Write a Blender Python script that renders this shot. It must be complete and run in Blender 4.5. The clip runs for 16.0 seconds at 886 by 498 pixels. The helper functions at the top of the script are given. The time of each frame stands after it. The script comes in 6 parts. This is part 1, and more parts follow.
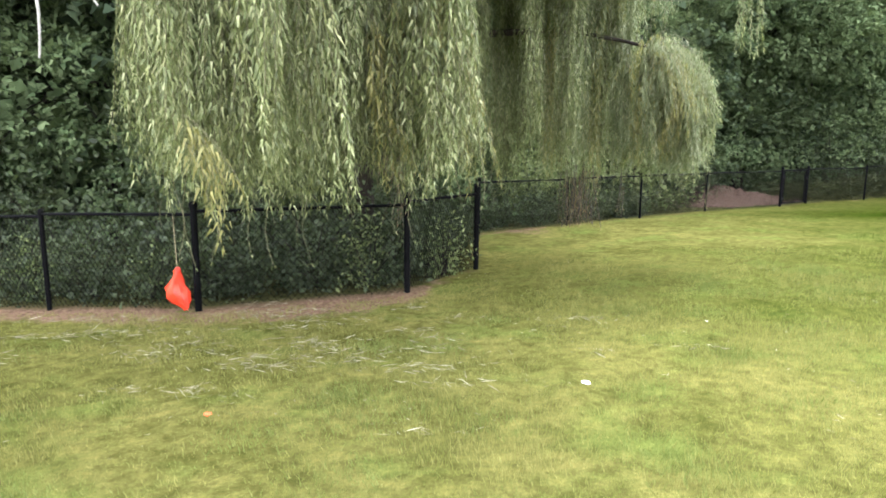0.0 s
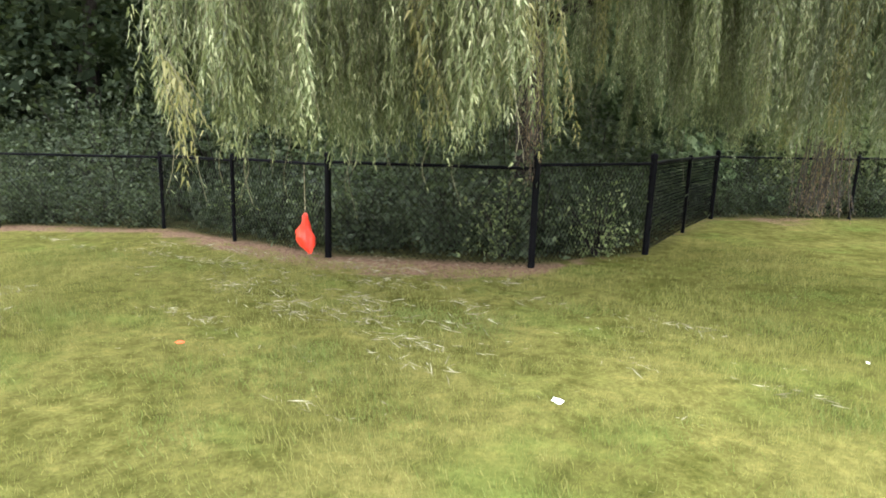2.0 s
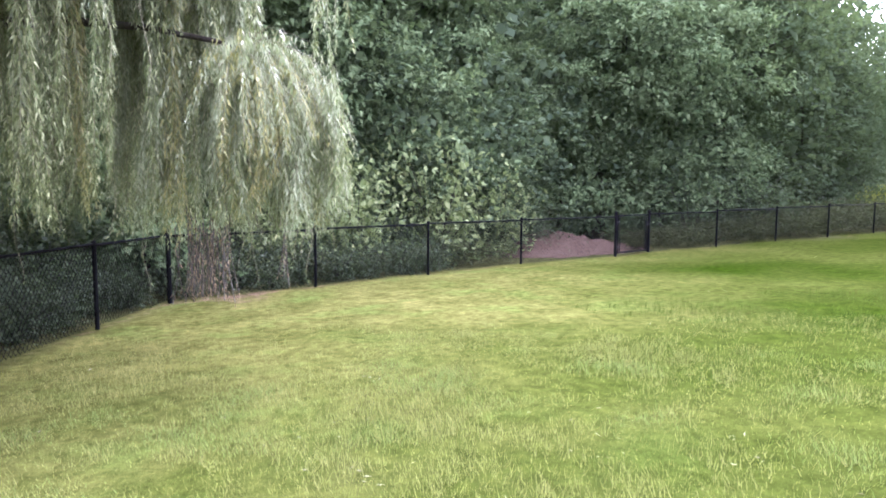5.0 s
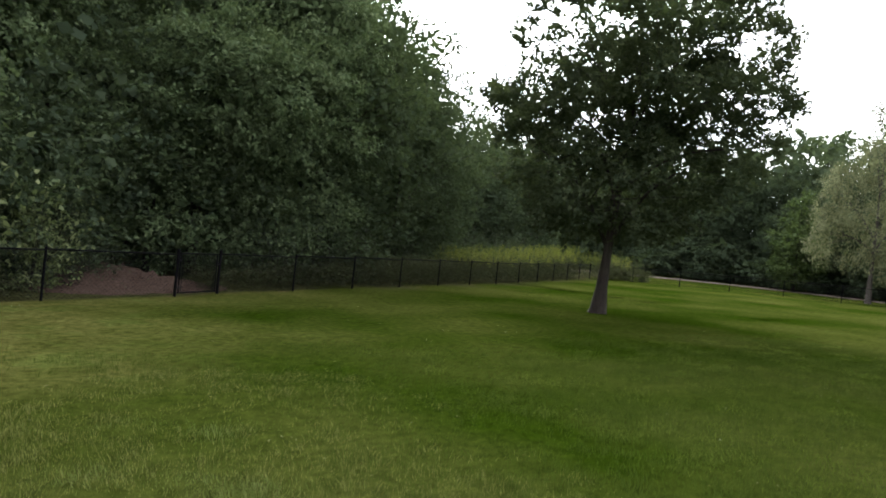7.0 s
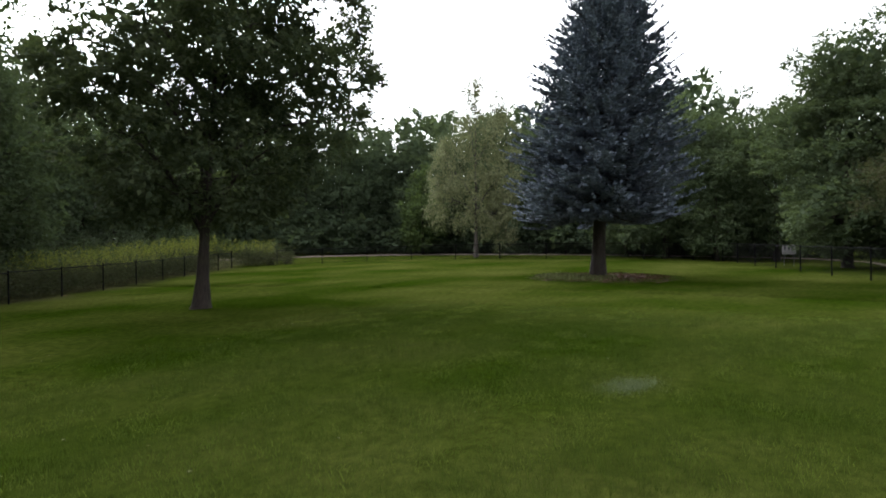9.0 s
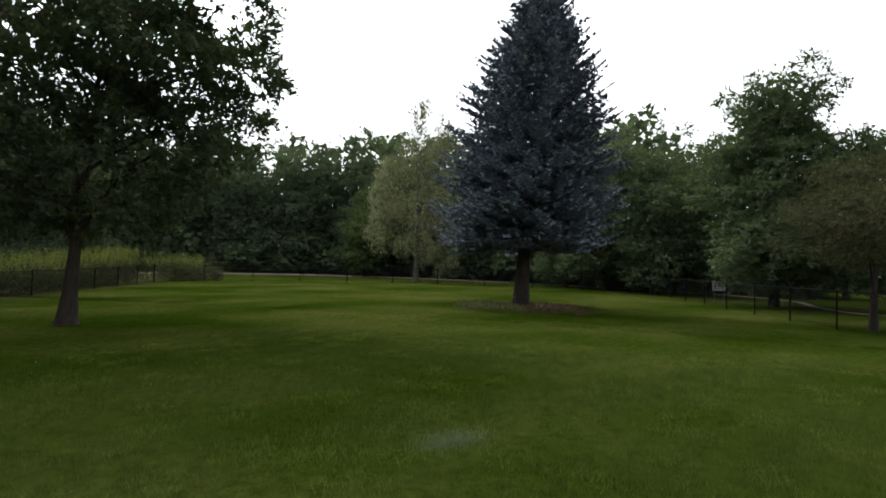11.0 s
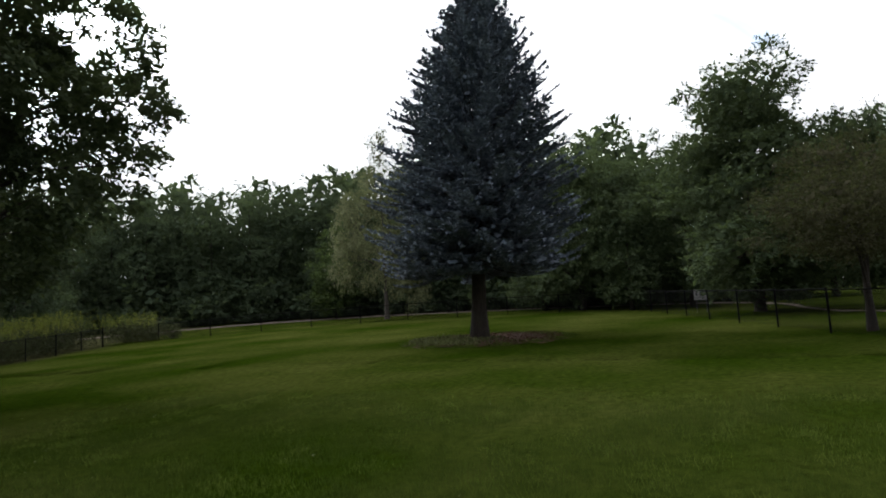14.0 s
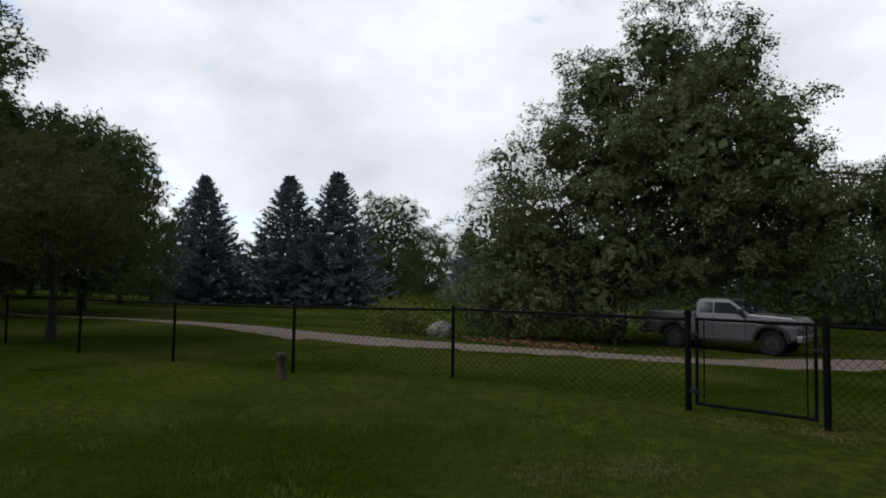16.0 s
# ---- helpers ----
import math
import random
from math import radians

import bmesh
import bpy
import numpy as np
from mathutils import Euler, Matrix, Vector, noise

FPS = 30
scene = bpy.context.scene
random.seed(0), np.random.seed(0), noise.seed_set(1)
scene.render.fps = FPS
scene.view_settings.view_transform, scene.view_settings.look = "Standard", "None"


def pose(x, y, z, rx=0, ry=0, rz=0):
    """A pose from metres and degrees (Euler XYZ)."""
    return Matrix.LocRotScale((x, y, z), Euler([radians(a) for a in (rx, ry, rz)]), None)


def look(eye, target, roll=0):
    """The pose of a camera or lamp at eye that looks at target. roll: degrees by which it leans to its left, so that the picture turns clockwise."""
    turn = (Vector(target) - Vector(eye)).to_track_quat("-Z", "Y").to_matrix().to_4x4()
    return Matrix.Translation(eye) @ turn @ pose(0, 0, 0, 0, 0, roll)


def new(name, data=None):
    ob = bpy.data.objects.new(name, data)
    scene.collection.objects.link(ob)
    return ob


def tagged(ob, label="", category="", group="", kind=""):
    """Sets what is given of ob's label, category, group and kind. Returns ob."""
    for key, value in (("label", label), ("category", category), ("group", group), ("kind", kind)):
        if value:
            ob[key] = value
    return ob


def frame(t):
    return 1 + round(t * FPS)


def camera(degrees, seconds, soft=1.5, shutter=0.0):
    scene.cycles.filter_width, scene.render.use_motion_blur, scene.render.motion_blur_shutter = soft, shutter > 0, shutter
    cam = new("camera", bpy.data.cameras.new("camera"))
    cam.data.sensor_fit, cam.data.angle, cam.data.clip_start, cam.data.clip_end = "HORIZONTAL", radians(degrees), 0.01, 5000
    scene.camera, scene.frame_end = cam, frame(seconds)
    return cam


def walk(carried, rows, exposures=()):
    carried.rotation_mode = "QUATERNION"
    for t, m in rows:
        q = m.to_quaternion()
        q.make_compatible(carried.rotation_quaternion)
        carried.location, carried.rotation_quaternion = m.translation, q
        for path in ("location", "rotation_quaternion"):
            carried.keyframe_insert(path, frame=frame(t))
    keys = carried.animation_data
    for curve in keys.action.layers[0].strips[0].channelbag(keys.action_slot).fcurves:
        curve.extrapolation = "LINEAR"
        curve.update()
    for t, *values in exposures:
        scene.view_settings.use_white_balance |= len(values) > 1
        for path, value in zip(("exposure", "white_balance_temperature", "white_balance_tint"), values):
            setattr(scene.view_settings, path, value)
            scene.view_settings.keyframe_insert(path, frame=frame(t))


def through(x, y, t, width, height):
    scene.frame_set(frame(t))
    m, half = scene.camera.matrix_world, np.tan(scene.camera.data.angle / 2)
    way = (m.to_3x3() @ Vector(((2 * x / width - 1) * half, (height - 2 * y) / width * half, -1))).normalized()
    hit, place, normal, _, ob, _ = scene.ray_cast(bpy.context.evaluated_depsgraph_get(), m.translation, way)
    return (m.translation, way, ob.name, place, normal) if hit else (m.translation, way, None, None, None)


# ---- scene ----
cam = camera(72.2, 16.0, soft=1.85)
PATH = [
    (0, (0.968, -0.443, 1.763), (0.807, 1.526, 1.455), 0.4),
    (0.4, (1.469, -0.113, 1.743), (1.202, 1.835, 1.377), 1.1),
    (0.5, (1.519, -0.022, 1.738), (1.264, 1.927, 1.37), 0.4),
    (1, (2.034, 0.295, 1.728), (1.402, 2.158, 1.369), -2.5),
    (1.5, (2.492, 0.781, 1.546), (1.64, 2.532, 1.092), 2.8),
    (2, (2.868, 0.969, 1.575), (1.778, 2.597, 1.173), 1.8),
    (2.5, (3.29, 1.207, 1.645), (2.35, 2.956, 1.404), -1.1),
    (3, (3.523, 1.68, 1.659), (2.754, 3.511, 1.42), 2.5),
    (3.5, (4.097, 1.953, 1.832), (3.608, 3.887, 1.693), -0.9),
    (4, (4.609, 2.27, 1.75), (4.175, 4.218, 1.633), 2.0),
    (4.5, (5.247, 2.559, 1.79), (4.969, 4.534, 1.643), 2.9),
    (5, (5.566, 2.933, 1.862), (5.557, 4.925, 1.688), 0.3),
    (7.4, (9.258, 2.675, 2.225), (10.537, 4.212, 2.26), 1.7),
    (7.5, (9.487, 2.698, 2.216), (10.825, 4.184, 2.253), 0.4),
    (8, (9.955, 2.859, 2.201), (11.372, 4.269, 2.278), 0.5),
    (8.5, (10.766, 2.603, 2.217), (12.404, 3.752, 2.23), -0.1),
    (9, (10.862, 2.421, 2.301), (12.612, 3.39, 2.299), -0.8),
    (9.5, (11.485, 2.271, 2.285), (13.283, 3.147, 2.311), -2.0),
    (9.7, (11.588, 2.064, 2.291), (13.434, 2.83, 2.374), 2.1),
    (12, (13.824, 1.545, 2.247), (15.579, 2.504, 2.259), 1.0),
    (12.5, (14.34, 1.825, 2.22), (16.046, 2.869, 2.194), 0.4),
    (13, (14.779, 1.669, 2.22), (16.467, 2.742, 2.2), -4.8),
    (13.5, (15.264, 1.234, 2.266), (16.911, 2.369, 2.283), -3.5),
    (14, (15.596, 1.176, 2.319), (17.417, 1.982, 2.502), -3.8),
    (14.5, (16.045, 0.969, 2.344), (17.923, 1.621, 2.566), -1.6),
    (15, (16.207, 0.931, 2.452), (18.164, 1.299, 2.638), -3.0),
    (15.5, (16.532, 0.786, 2.416), (18.462, 0.286, 2.579), -0.6),
    (15.8, (16.655, 0.756, 2.471), (18.421, -0.175, 2.593), -0.6),
    (16, (16.619, 0.598, 2.495), (18.099, -0.741, 2.608), 0.8),
]

EXPOSURES = [(0, 1.85, 6250, 10), (1.5, 1.6, 6350, 10), (3.0, 1.9, 6150, 10), (3.6, 2.08, 5850, 18), (4.2, 2.25, 5600, 30), (5.2, 2.2, 5450, 30), (6.3, 0.9, 6200, 10), (7.4, -0.15, 6300, 10), (8.5, -0.25, 6300, 10), (9.7, -0.35, 6300, 10), (11.8, -0.8, 6350, 10), (12.5, -0.85, 6350, 10), (13.5, -0.4, 6350, 10), (14.0, -1.0, 6300, 10), (14.5, -1.85, 6250, 10), (15.0, -2.02, 6250, 10), (16.0, -1.72, 6250, 10)]
walk(cam, [(t, look(eye, target, roll)) for t, eye, target, roll in PATH], EXPOSURES)

# ---- world and sun ----
SUN_AZ, SUN_EL = radians(22), radians(41)   # azimuth clockwise from +y

world = bpy.data.worlds.new("sky")
scene.world = world
world.use_nodes = True
wn, wl = world.node_tree.nodes, world.node_tree.links
wn.clear()


def wnode(kind, **vals):
    n = wn.new(kind)
    for k, v in vals.items():
        n.inputs[k].default_value = v
    return n


sky = wn.new("ShaderNodeTexSky")
sky.sky_type, sky.sun_disc, sky.sun_elevation, sky.sun_rotation = "NISHITA", False, SUN_EL, SUN_AZ
sky_gain = wn.new("ShaderNodeVectorMath")
sky_gain.operation = "SCALE"
sky_gain.inputs["Scale"].default_value = 0.75
wl.new(sky.outputs["Color"], sky_gain.inputs[0])
w_co = wn.new("ShaderNodeTexCoord")
w_map = wn.new("ShaderNodeMapping")
w_map.inputs["Scale"].default_value = (1.0, 1.0, 1.7)
wl.new(w_co.outputs["Generated"], w_map.inputs["Vector"])
c_big = wnode("ShaderNodeTexNoise", Scale=2.6, Detail=8.0, Roughness=0.55)
c_gap = wnode("ShaderNodeTexNoise", Scale=3.1, Detail=5.0, Roughness=0.5, Distortion=0.6)
for n in (c_big, c_gap):
    wl.new(w_map.outputs["Vector"], n.inputs["Vector"])
c_ramp = wn.new("ShaderNodeValToRGB")
c_ramp.color_ramp.elements[0].position, c_ramp.color_ramp.elements[0].color = 0.34, (1.08, 1.09, 1.13, 1)
c_ramp.color_ramp.elements[1].position, c_ramp.color_ramp.elements[1].color = 0.66, (1.64, 1.64, 1.67, 1)
wl.new(c_big.outputs["Fac"], c_ramp.inputs["Fac"])
g_ramp = wn.new("ShaderNodeValToRGB")
g_ramp.color_ramp.elements[0].position, g_ramp.color_ramp.elements[1].position = 0.605, 0.685
# the cloud breaks up over the drive
rift = wn.new("ShaderNodeVectorMath")
rift.operation = "DOT_PRODUCT"
rift.inputs[1].default_value = Vector((0.875, -0.24, 0.43)).normalized()
wl.new(w_co.outputs["Generated"], rift.inputs[0])
thin = wnode("ShaderNodeMapRange")
thin.interpolation_type = "SMOOTHSTEP"
for key, v in (("From Min", 0.95), ("From Max", 0.995), ("To Min", 0.0), ("To Max", 0.11)):
    thin.inputs[key].default_value = v
wl.new(rift.outputs["Value"], thin.inputs["Value"])
open_sky = wn.new("ShaderNodeMath")
wl.new(c_gap.outputs["Fac"], open_sky.inputs[0])
wl.new(thin.outputs["Result"], open_sky.inputs[1])
wl.new(open_sky.outputs["Value"], g_ramp.inputs["Fac"])
c_mix = wn.new("ShaderNodeMix")
c_mix.data_type = "RGBA"
wl.new(g_ramp.outputs["Color"], c_mix.inputs["Factor"])
wl.new(c_ramp.outputs["Color"], c_mix.inputs["A"])
wl.new(sky_gain.outputs["Vector"], c_mix.inputs["B"])
# cloud is brighter towards the hidden sun
sun_dir = wn.new("ShaderNodeVectorMath")
sun_dir.operation = "DOT_PRODUCT"
sun_dir.inputs[1].default_value = (math.sin(SUN_AZ) * math.cos(SUN_EL), math.cos(SUN_AZ) * math.cos(SUN_EL), math.sin(SUN_EL))
wl.new(w_co.outputs["Generated"], sun_dir.inputs[0])
glow = wn.new("ShaderNodeMapRange")
glow.interpolation_type = "SMOOTHSTEP"
for key, v in (("From Min", -0.2), ("From Max", 1.0), ("To Min", 1.98), ("To Max", 2.6)):
    glow.inputs[key].default_value = v
wl.new(sun_dir.outputs["Value"], glow.inputs["Value"])
# thin cloud shines close round the sun
veil = wn.new("ShaderNodeMapRange")
veil.interpolation_type = "SMOOTHSTEP"
for key, v in (("From Min", 0.82), ("From Max", 1.0), ("To Min", 0.0), ("To Max", 8.0)):
    veil.inputs[key].default_value = v
wl.new(sun_dir.outputs["Value"], veil.inputs["Value"])
shine = wn.new("ShaderNodeMath")
wl.new(glow.outputs["Result"], shine.inputs[0])
wl.new(veil.outputs["Result"], shine.inputs[1])
lit = wn.new("ShaderNodeVectorMath")
lit.operation = "SCALE"
wl.new(c_ramp.outputs["Color"], lit.inputs[0])
wl.new(shine.outputs["Value"], lit.inputs["Scale"])
wl.new(lit.outputs["Vector"], c_mix.inputs["A"])
w_bg = wn.new("ShaderNodeBackground")
wl.new(c_mix.outputs["Result"], w_bg.inputs["Color"])
w_bg.inputs["Strength"].default_value = 1.0
w_out = wn.new("ShaderNodeOutputWorld")
wl.new(w_bg.outputs["Background"], w_out.inputs["Surface"])

sun = new("sun", bpy.data.lights.new("sun", "SUN"))
sun.data.energy, sun.data.angle, sun.data.color = 2.2, radians(10), (1.0, 0.95, 0.86)
sun.matrix_world = look((0, 0, 0), (-math.sin(SUN_AZ) * math.cos(SUN_EL), -math.cos(SUN_AZ) * math.cos(SUN_EL), -math.sin(SUN_EL)))

# ---- materials ----


class Mat:
    """A node material with a few short calls."""

    def __init__(self, name, rough=0.8, metal=0.0, spec=0.3):
        self.m = bpy.data.materials.new(name)
        self.m.use_nodes = True
        self.n, self.l = self.m.node_tree.nodes, self.m.node_tree.links
        self.b = self.n["Principled BSDF"]
        self.b.inputs["Roughness"].default_value = rough
        self.b.inputs["Metallic"].default_value = metal
        self.b.inputs["Specular IOR Level"].default_value = spec
        self.co = self.n.new("ShaderNodeTexCoord")
        self.geo = self.n.new("ShaderNodeNewGeometry")

    def noise(self, scale, detail=4.0, rough=0.55, stretch=(1, 1, 1), world=False):
        mp = self.n.new("ShaderNodeMapping")
        mp.inputs["Scale"].default_value = stretch
        self.l.new(self.geo.outputs["Position"] if world else self.co.outputs["Object"], mp.inputs["Vector"])
        t = self.n.new("ShaderNodeTexNoise")
        t.inputs["Scale"].default_value, t.inputs["Detail"].default_value, t.inputs["Roughness"].default_value = scale, detail, rough
        self.l.new(mp.outputs["Vector"], t.inputs["Vector"])
        return t.outputs["Fac"]

    def ramp(self, fac, *stops):
        r = self.n.new("ShaderNodeValToRGB")
        e = r.color_ramp.elements
        while len(e) < len(stops):
            e.new(0.5)
        for k, (p, c) in enumerate(stops):
            e[k].position, e[k].color = p, (*c, 1)
        self.l.new(fac, r.inputs["Fac"])
        return r.outputs["Color"]

    def mix(self, fac, a, b, blend="MIX"):
        x = self.n.new("ShaderNodeMix")
        x.data_type, x.blend_type = "RGBA", blend
        for sock, v in ((x.inputs["Factor"], fac), (x.inputs["A"], a), (x.inputs["B"], b)):
            if isinstance(v, (int, float)):
                sock.default_value = v
            elif isinstance(v, tuple):
                sock.default_value = (*v, 1)
            else:
                self.l.new(v, sock)
        return x.outputs["Result"]

    def attr(self, name):
        a = self.n.new("ShaderNodeAttribute")
        a.attribute_name = name
        return a.outputs["Fac"]

    def colour(self, c):
        if isinstance(c, tuple):
            self.b.inputs["Base Color"].default_value = (*c, 1)
        else:
            self.l.new(c, self.b.inputs["Base Color"])
        return self

    def bump(self, fac, strength=0.5, distance=0.02):
        u = self.n.new("ShaderNodeBump")
        u.inputs["Strength"].default_value, u.inputs["Distance"].default_value = strength, distance
        self.l.new(fac, u.inputs["Height"])
        self.l.new(u.outputs["Normal"], self.b.inputs["Normal"])
        return self

    def leafy(self, colour, through=0.45):
        """Leaves that let light through."""
        self.colour(colour)
        tr = self.n.new("ShaderNodeBsdfTranslucent")
        self.l.new(self.mix(0.45, colour, (0.11, 0.15, 0.035), "MIX"), tr.inputs["Color"])
        ms = self.n.new("ShaderNodeMixShader")
        ms.inputs["Fac"].default_value = through
        self.l.new(self.b.outputs["BSDF"], ms.inputs[1])
        self.l.new(tr.outputs["BSDF"], ms.inputs[2])
        self.l.new(ms.outputs["Shader"], self.n["Material Output"].inputs["Surface"])
        return self

    def island(self):
        return self.geo.outputs["Random Per Island"]


def leaf_mat(name, dark, mid, light, through=0.4, rough=0.5, patch=0.35):
    m = Mat(name, rough, spec=0.35 if rough < 0.75 else 0.05)
    c = m.ramp(m.island(), (0.0, dark), (0.55, mid), (1.0, light))
    c2 = m.mix(m.ramp(m.noise(patch, 3, world=True), (0.35, (0, 0, 0)), (0.7, (1, 1, 1))), c, light)
    c = m.mix(0.4, c, c2)
    return m.leafy(c, through).m


def willow_mat():
    """Slim leaves, green or silvery strand by strand."""
    m = Mat("willow_leaf", 0.5, spec=0.3)
    c = m.ramp(m.island(), (0.0, (0.040, 0.055, 0.021)), (0.6, (0.085, 0.105, 0.046)), (1.0, (0.20, 0.225, 0.13)))
    by_strand = m.noise(4.5, 3, 0.5, (1, 1, 0.1), world=True)
    c = m.mix(1.0, c, m.ramp(by_strand, (0.36, (0.72, 0.68, 0.48)), (0.5, (1.48, 1.38, 1.15)), (0.64, (2.2, 2.05, 2.05))), "MULTIPLY")
    return m.leafy(c, 0.3).m


def lawn_material():
    m = Mat("lawn", 0.95, spec=0.0)
    fine = m.noise(38, 5, 0.7, world=True)
    mid = m.noise(1.1, 6, 0.62, world=True)
    tuft = m.noise(7.5, 4, 0.6, world=True)
    big = m.noise(0.22, 4, 0.55, world=True)
    green = m.ramp(fine, (0.25, (0.0085, 0.017, 0.0012)), (0.55, (0.017, 0.0305, 0.002)), (0.8, (0.030, 0.047, 0.0046)))
    dry = m.ramp(fine, (0.25, (0.09, 0.084, 0.026)), (0.55, (0.156, 0.146, 0.047)), (0.8, (0.227, 0.209, 0.078)))
    sun_worn = m.mix(m.ramp(mid, (0.38, (0, 0, 0)), (0.66, (1, 1, 1))), green, dry)
    light = m.mix(0.72, green, dry)
    lush = m.ramp(fine, (0.25, (0.056, 0.074, 0.017)), (0.55, (0.096, 0.120, 0.030)), (0.8, (0.145, 0.170, 0.054)))
    base = m.mix(m.attr("dry"), m.mix(m.ramp(big, (0.35, (0, 0, 0)), (0.75, (0.38, 0.38, 0.38))), green, light), m.mix(m.ramp(m.noise(0.8, 5, 0.6, world=True, stretch=(1, 1.3, 1)), (0.52, (0, 0, 0)), (0.66, (0.75, 0.75, 0.75))), m.mix(0.4, light, sun_worn), lush))
    base = m.mix(1.0, base, m.ramp(tuft, (0.34, (0.64, 0.66, 0.6)), (0.52, (1.0, 1.0, 1.0)), (0.68, (1.3, 1.27, 1.27))), "MULTIPLY")
    soil_c = m.ramp(m.noise(22, 6, 0.7, world=True), (0.3, (0.05, 0.034, 0.024)), (0.55, (0.165, 0.107, 0.074)), (0.78, (0.31, 0.215, 0.155)))
    edge = m.mix(1.0, m.attr("soil"), m.ramp(m.noise(3.0, 6, 0.7, world=True), (0.3, (0.25, 0.25, 0.25)), (0.7, (1, 1, 1))), "MULTIPLY")
    base = m.mix(m.ramp(edge, (0.28, (0, 0, 0)), (0.5, (1, 1, 1))), base, soil_c)
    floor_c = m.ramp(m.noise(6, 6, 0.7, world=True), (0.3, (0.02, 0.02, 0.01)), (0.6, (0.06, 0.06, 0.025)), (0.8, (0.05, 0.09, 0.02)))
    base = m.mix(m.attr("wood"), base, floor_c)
    m.colour(m.mix(1.0, base, (0.8, 0.8, 0.8), "MULTIPLY"))
    m.bump(m.mix(0.5, fine, tuft), 1.0, 0.05)
    return m.m


def bark_material(name, dark, light, stretch=(1, 1, 0.15), scale=26):
    m = Mat(name, 0.9, spec=0.2)
    n = m.noise(scale, 6, 0.65, stretch)
    moss = m.noise(2.5, 3)
    m.colour(m.mix(m.ramp(moss, (0.5, (0, 0, 0)), (0.75, (0.4, 0.4, 0.4))), m.ramp(n, (0.3, dark), (0.7, light)), (0.035, 0.04, 0.02)))
    return m.bump(n, 0.9, 0.03).m


LAWN = lawn_material()
GRASS = leaf_mat("grass_blade", (0.012, 0.023, 0.0016), (0.022, 0.039, 0.003), (0.045, 0.065, 0.0085), 0.3, 0.9, 1.4)
GRASS_DRY = leaf_mat("grass_blade_dry", (0.082, 0.085, 0.022), (0.132, 0.133, 0.038), (0.208, 0.199, 0.074), 0.3, 0.8, 1.4)
# front woods: the veil of sky glare is put into this paler leaf colour
FRONT_LEAF = leaf_mat("hazed_woods_leaf", (0.050, 0.077, 0.036), (0.080, 0.114, 0.053), (0.15, 0.19, 0.10), 0.42, 0.75, 0.5)
BARK = bark_material("bark", (0.007, 0.0055, 0.0045), (0.03, 0.023, 0.018))
BARK_GREY = bark_material("bark_grey", (0.022, 0.018, 0.015), (0.085, 0.075, 0.065))
MAPLE_LEAF = leaf_mat("maple_leaf", (0.016, 0.024, 0.013), (0.028, 0.040, 0.021), (0.060, 0.072, 0.036), 0.3, 0.75)
BROAD_LEAF = leaf_mat("broad_maple_leaf", (0.023, 0.036, 0.020), (0.038, 0.056, 0.029), (0.074, 0.094, 0.049), 0.38, 0.75)
WOOD_LEAF = leaf_mat("woodland_leaf", (0.026, 0.040, 0.022), (0.039, 0.058, 0.030), (0.072, 0.094, 0.050), 0.4, 0.8)
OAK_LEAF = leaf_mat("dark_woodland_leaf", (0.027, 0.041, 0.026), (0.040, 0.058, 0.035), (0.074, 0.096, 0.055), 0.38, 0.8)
# woodland leaf again, with the depth of shade put into its colour
DEEP_LEAF = leaf_mat("woodland_leaf_shade_toned", (0.008, 0.013, 0.007), (0.014, 0.021, 0.011), (0.032, 0.042, 0.021), 0.25, 0.8)
SAPLING_LEAF = leaf_mat("sapling_leaf", (0.075, 0.105, 0.038), (0.125, 0.16, 0.06), (0.22, 0.25, 0.11), 0.42, 0.7, 0.8)
SHRUB_LEAF = leaf_mat("shrub_leaf", (0.011, 0.018, 0.008), (0.021, 0.033, 0.015), (0.065, 0.085, 0.040), 0.3, 0.7, 1.3)
LIME_LEAF = leaf_mat("lime_leaf", (0.019, 0.034, 0.011), (0.040, 0.064, 0.020), (0.085, 0.115, 0.04), 0.35, 0.75)
BIRCH_LEAF = leaf_mat("birch_leaf", (0.066, 0.072, 0.037), (0.115, 0.122, 0.064), (0.205, 0.21, 0.12), 0.35, 0.75)
POPLAR_LEAF = leaf_mat("silver_leaf", (0.013, 0.020, 0.009), (0.036, 0.047, 0.021), (0.14, 0.155, 0.085), 0.3, 0.75)
CRAB_LEAF = leaf_mat("crabapple_leaf", (0.018, 0.015, 0.0095), (0.031, 0.027, 0.016), (0.055, 0.050, 0.027), 0.3, 0.75)
GOLD_LEAF = leaf_mat("golden_shrub_leaf", (0.028, 0.036, 0.008), (0.068, 0.080, 0.018), (0.15, 0.155, 0.04), 0.35, 0.75, 1.6)
WILLOW_LEAF = willow_mat()
# silvery leaves; the sky's light on the right-hand curtains is put into them
WILLOW_SILVER = leaf_mat("willow_leaf_silver_lit", (0.085, 0.102, 0.045), (0.145, 0.168, 0.085), (0.26, 0.285, 0.17), 0.34, 0.55, 1.6)
WILLOW_GOLD = leaf_mat("willow_leaf_yellow", (0.10, 0.10, 0.028), (0.165, 0.16, 0.05), (0.27, 0.25, 0.095), 0.35)
DEAD_LEAF = leaf_mat("dead_leaf", (0.07, 0.05, 0.03), (0.15, 0.105, 0.065), (0.27, 0.20, 0.13), 0.2, 0.8)
GOLDENROD = leaf_mat("goldenrod", (0.052, 0.078, 0.012), (0.11, 0.14, 0.022), (0.24, 0.24, 0.045), 0.35, 0.75)
WEED_LEAF = leaf_mat("weed_leaf", (0.020, 0.022, 0.012), (0.039, 0.042, 0.022), (0.075, 0.082, 0.038), 0.25, 0.8)
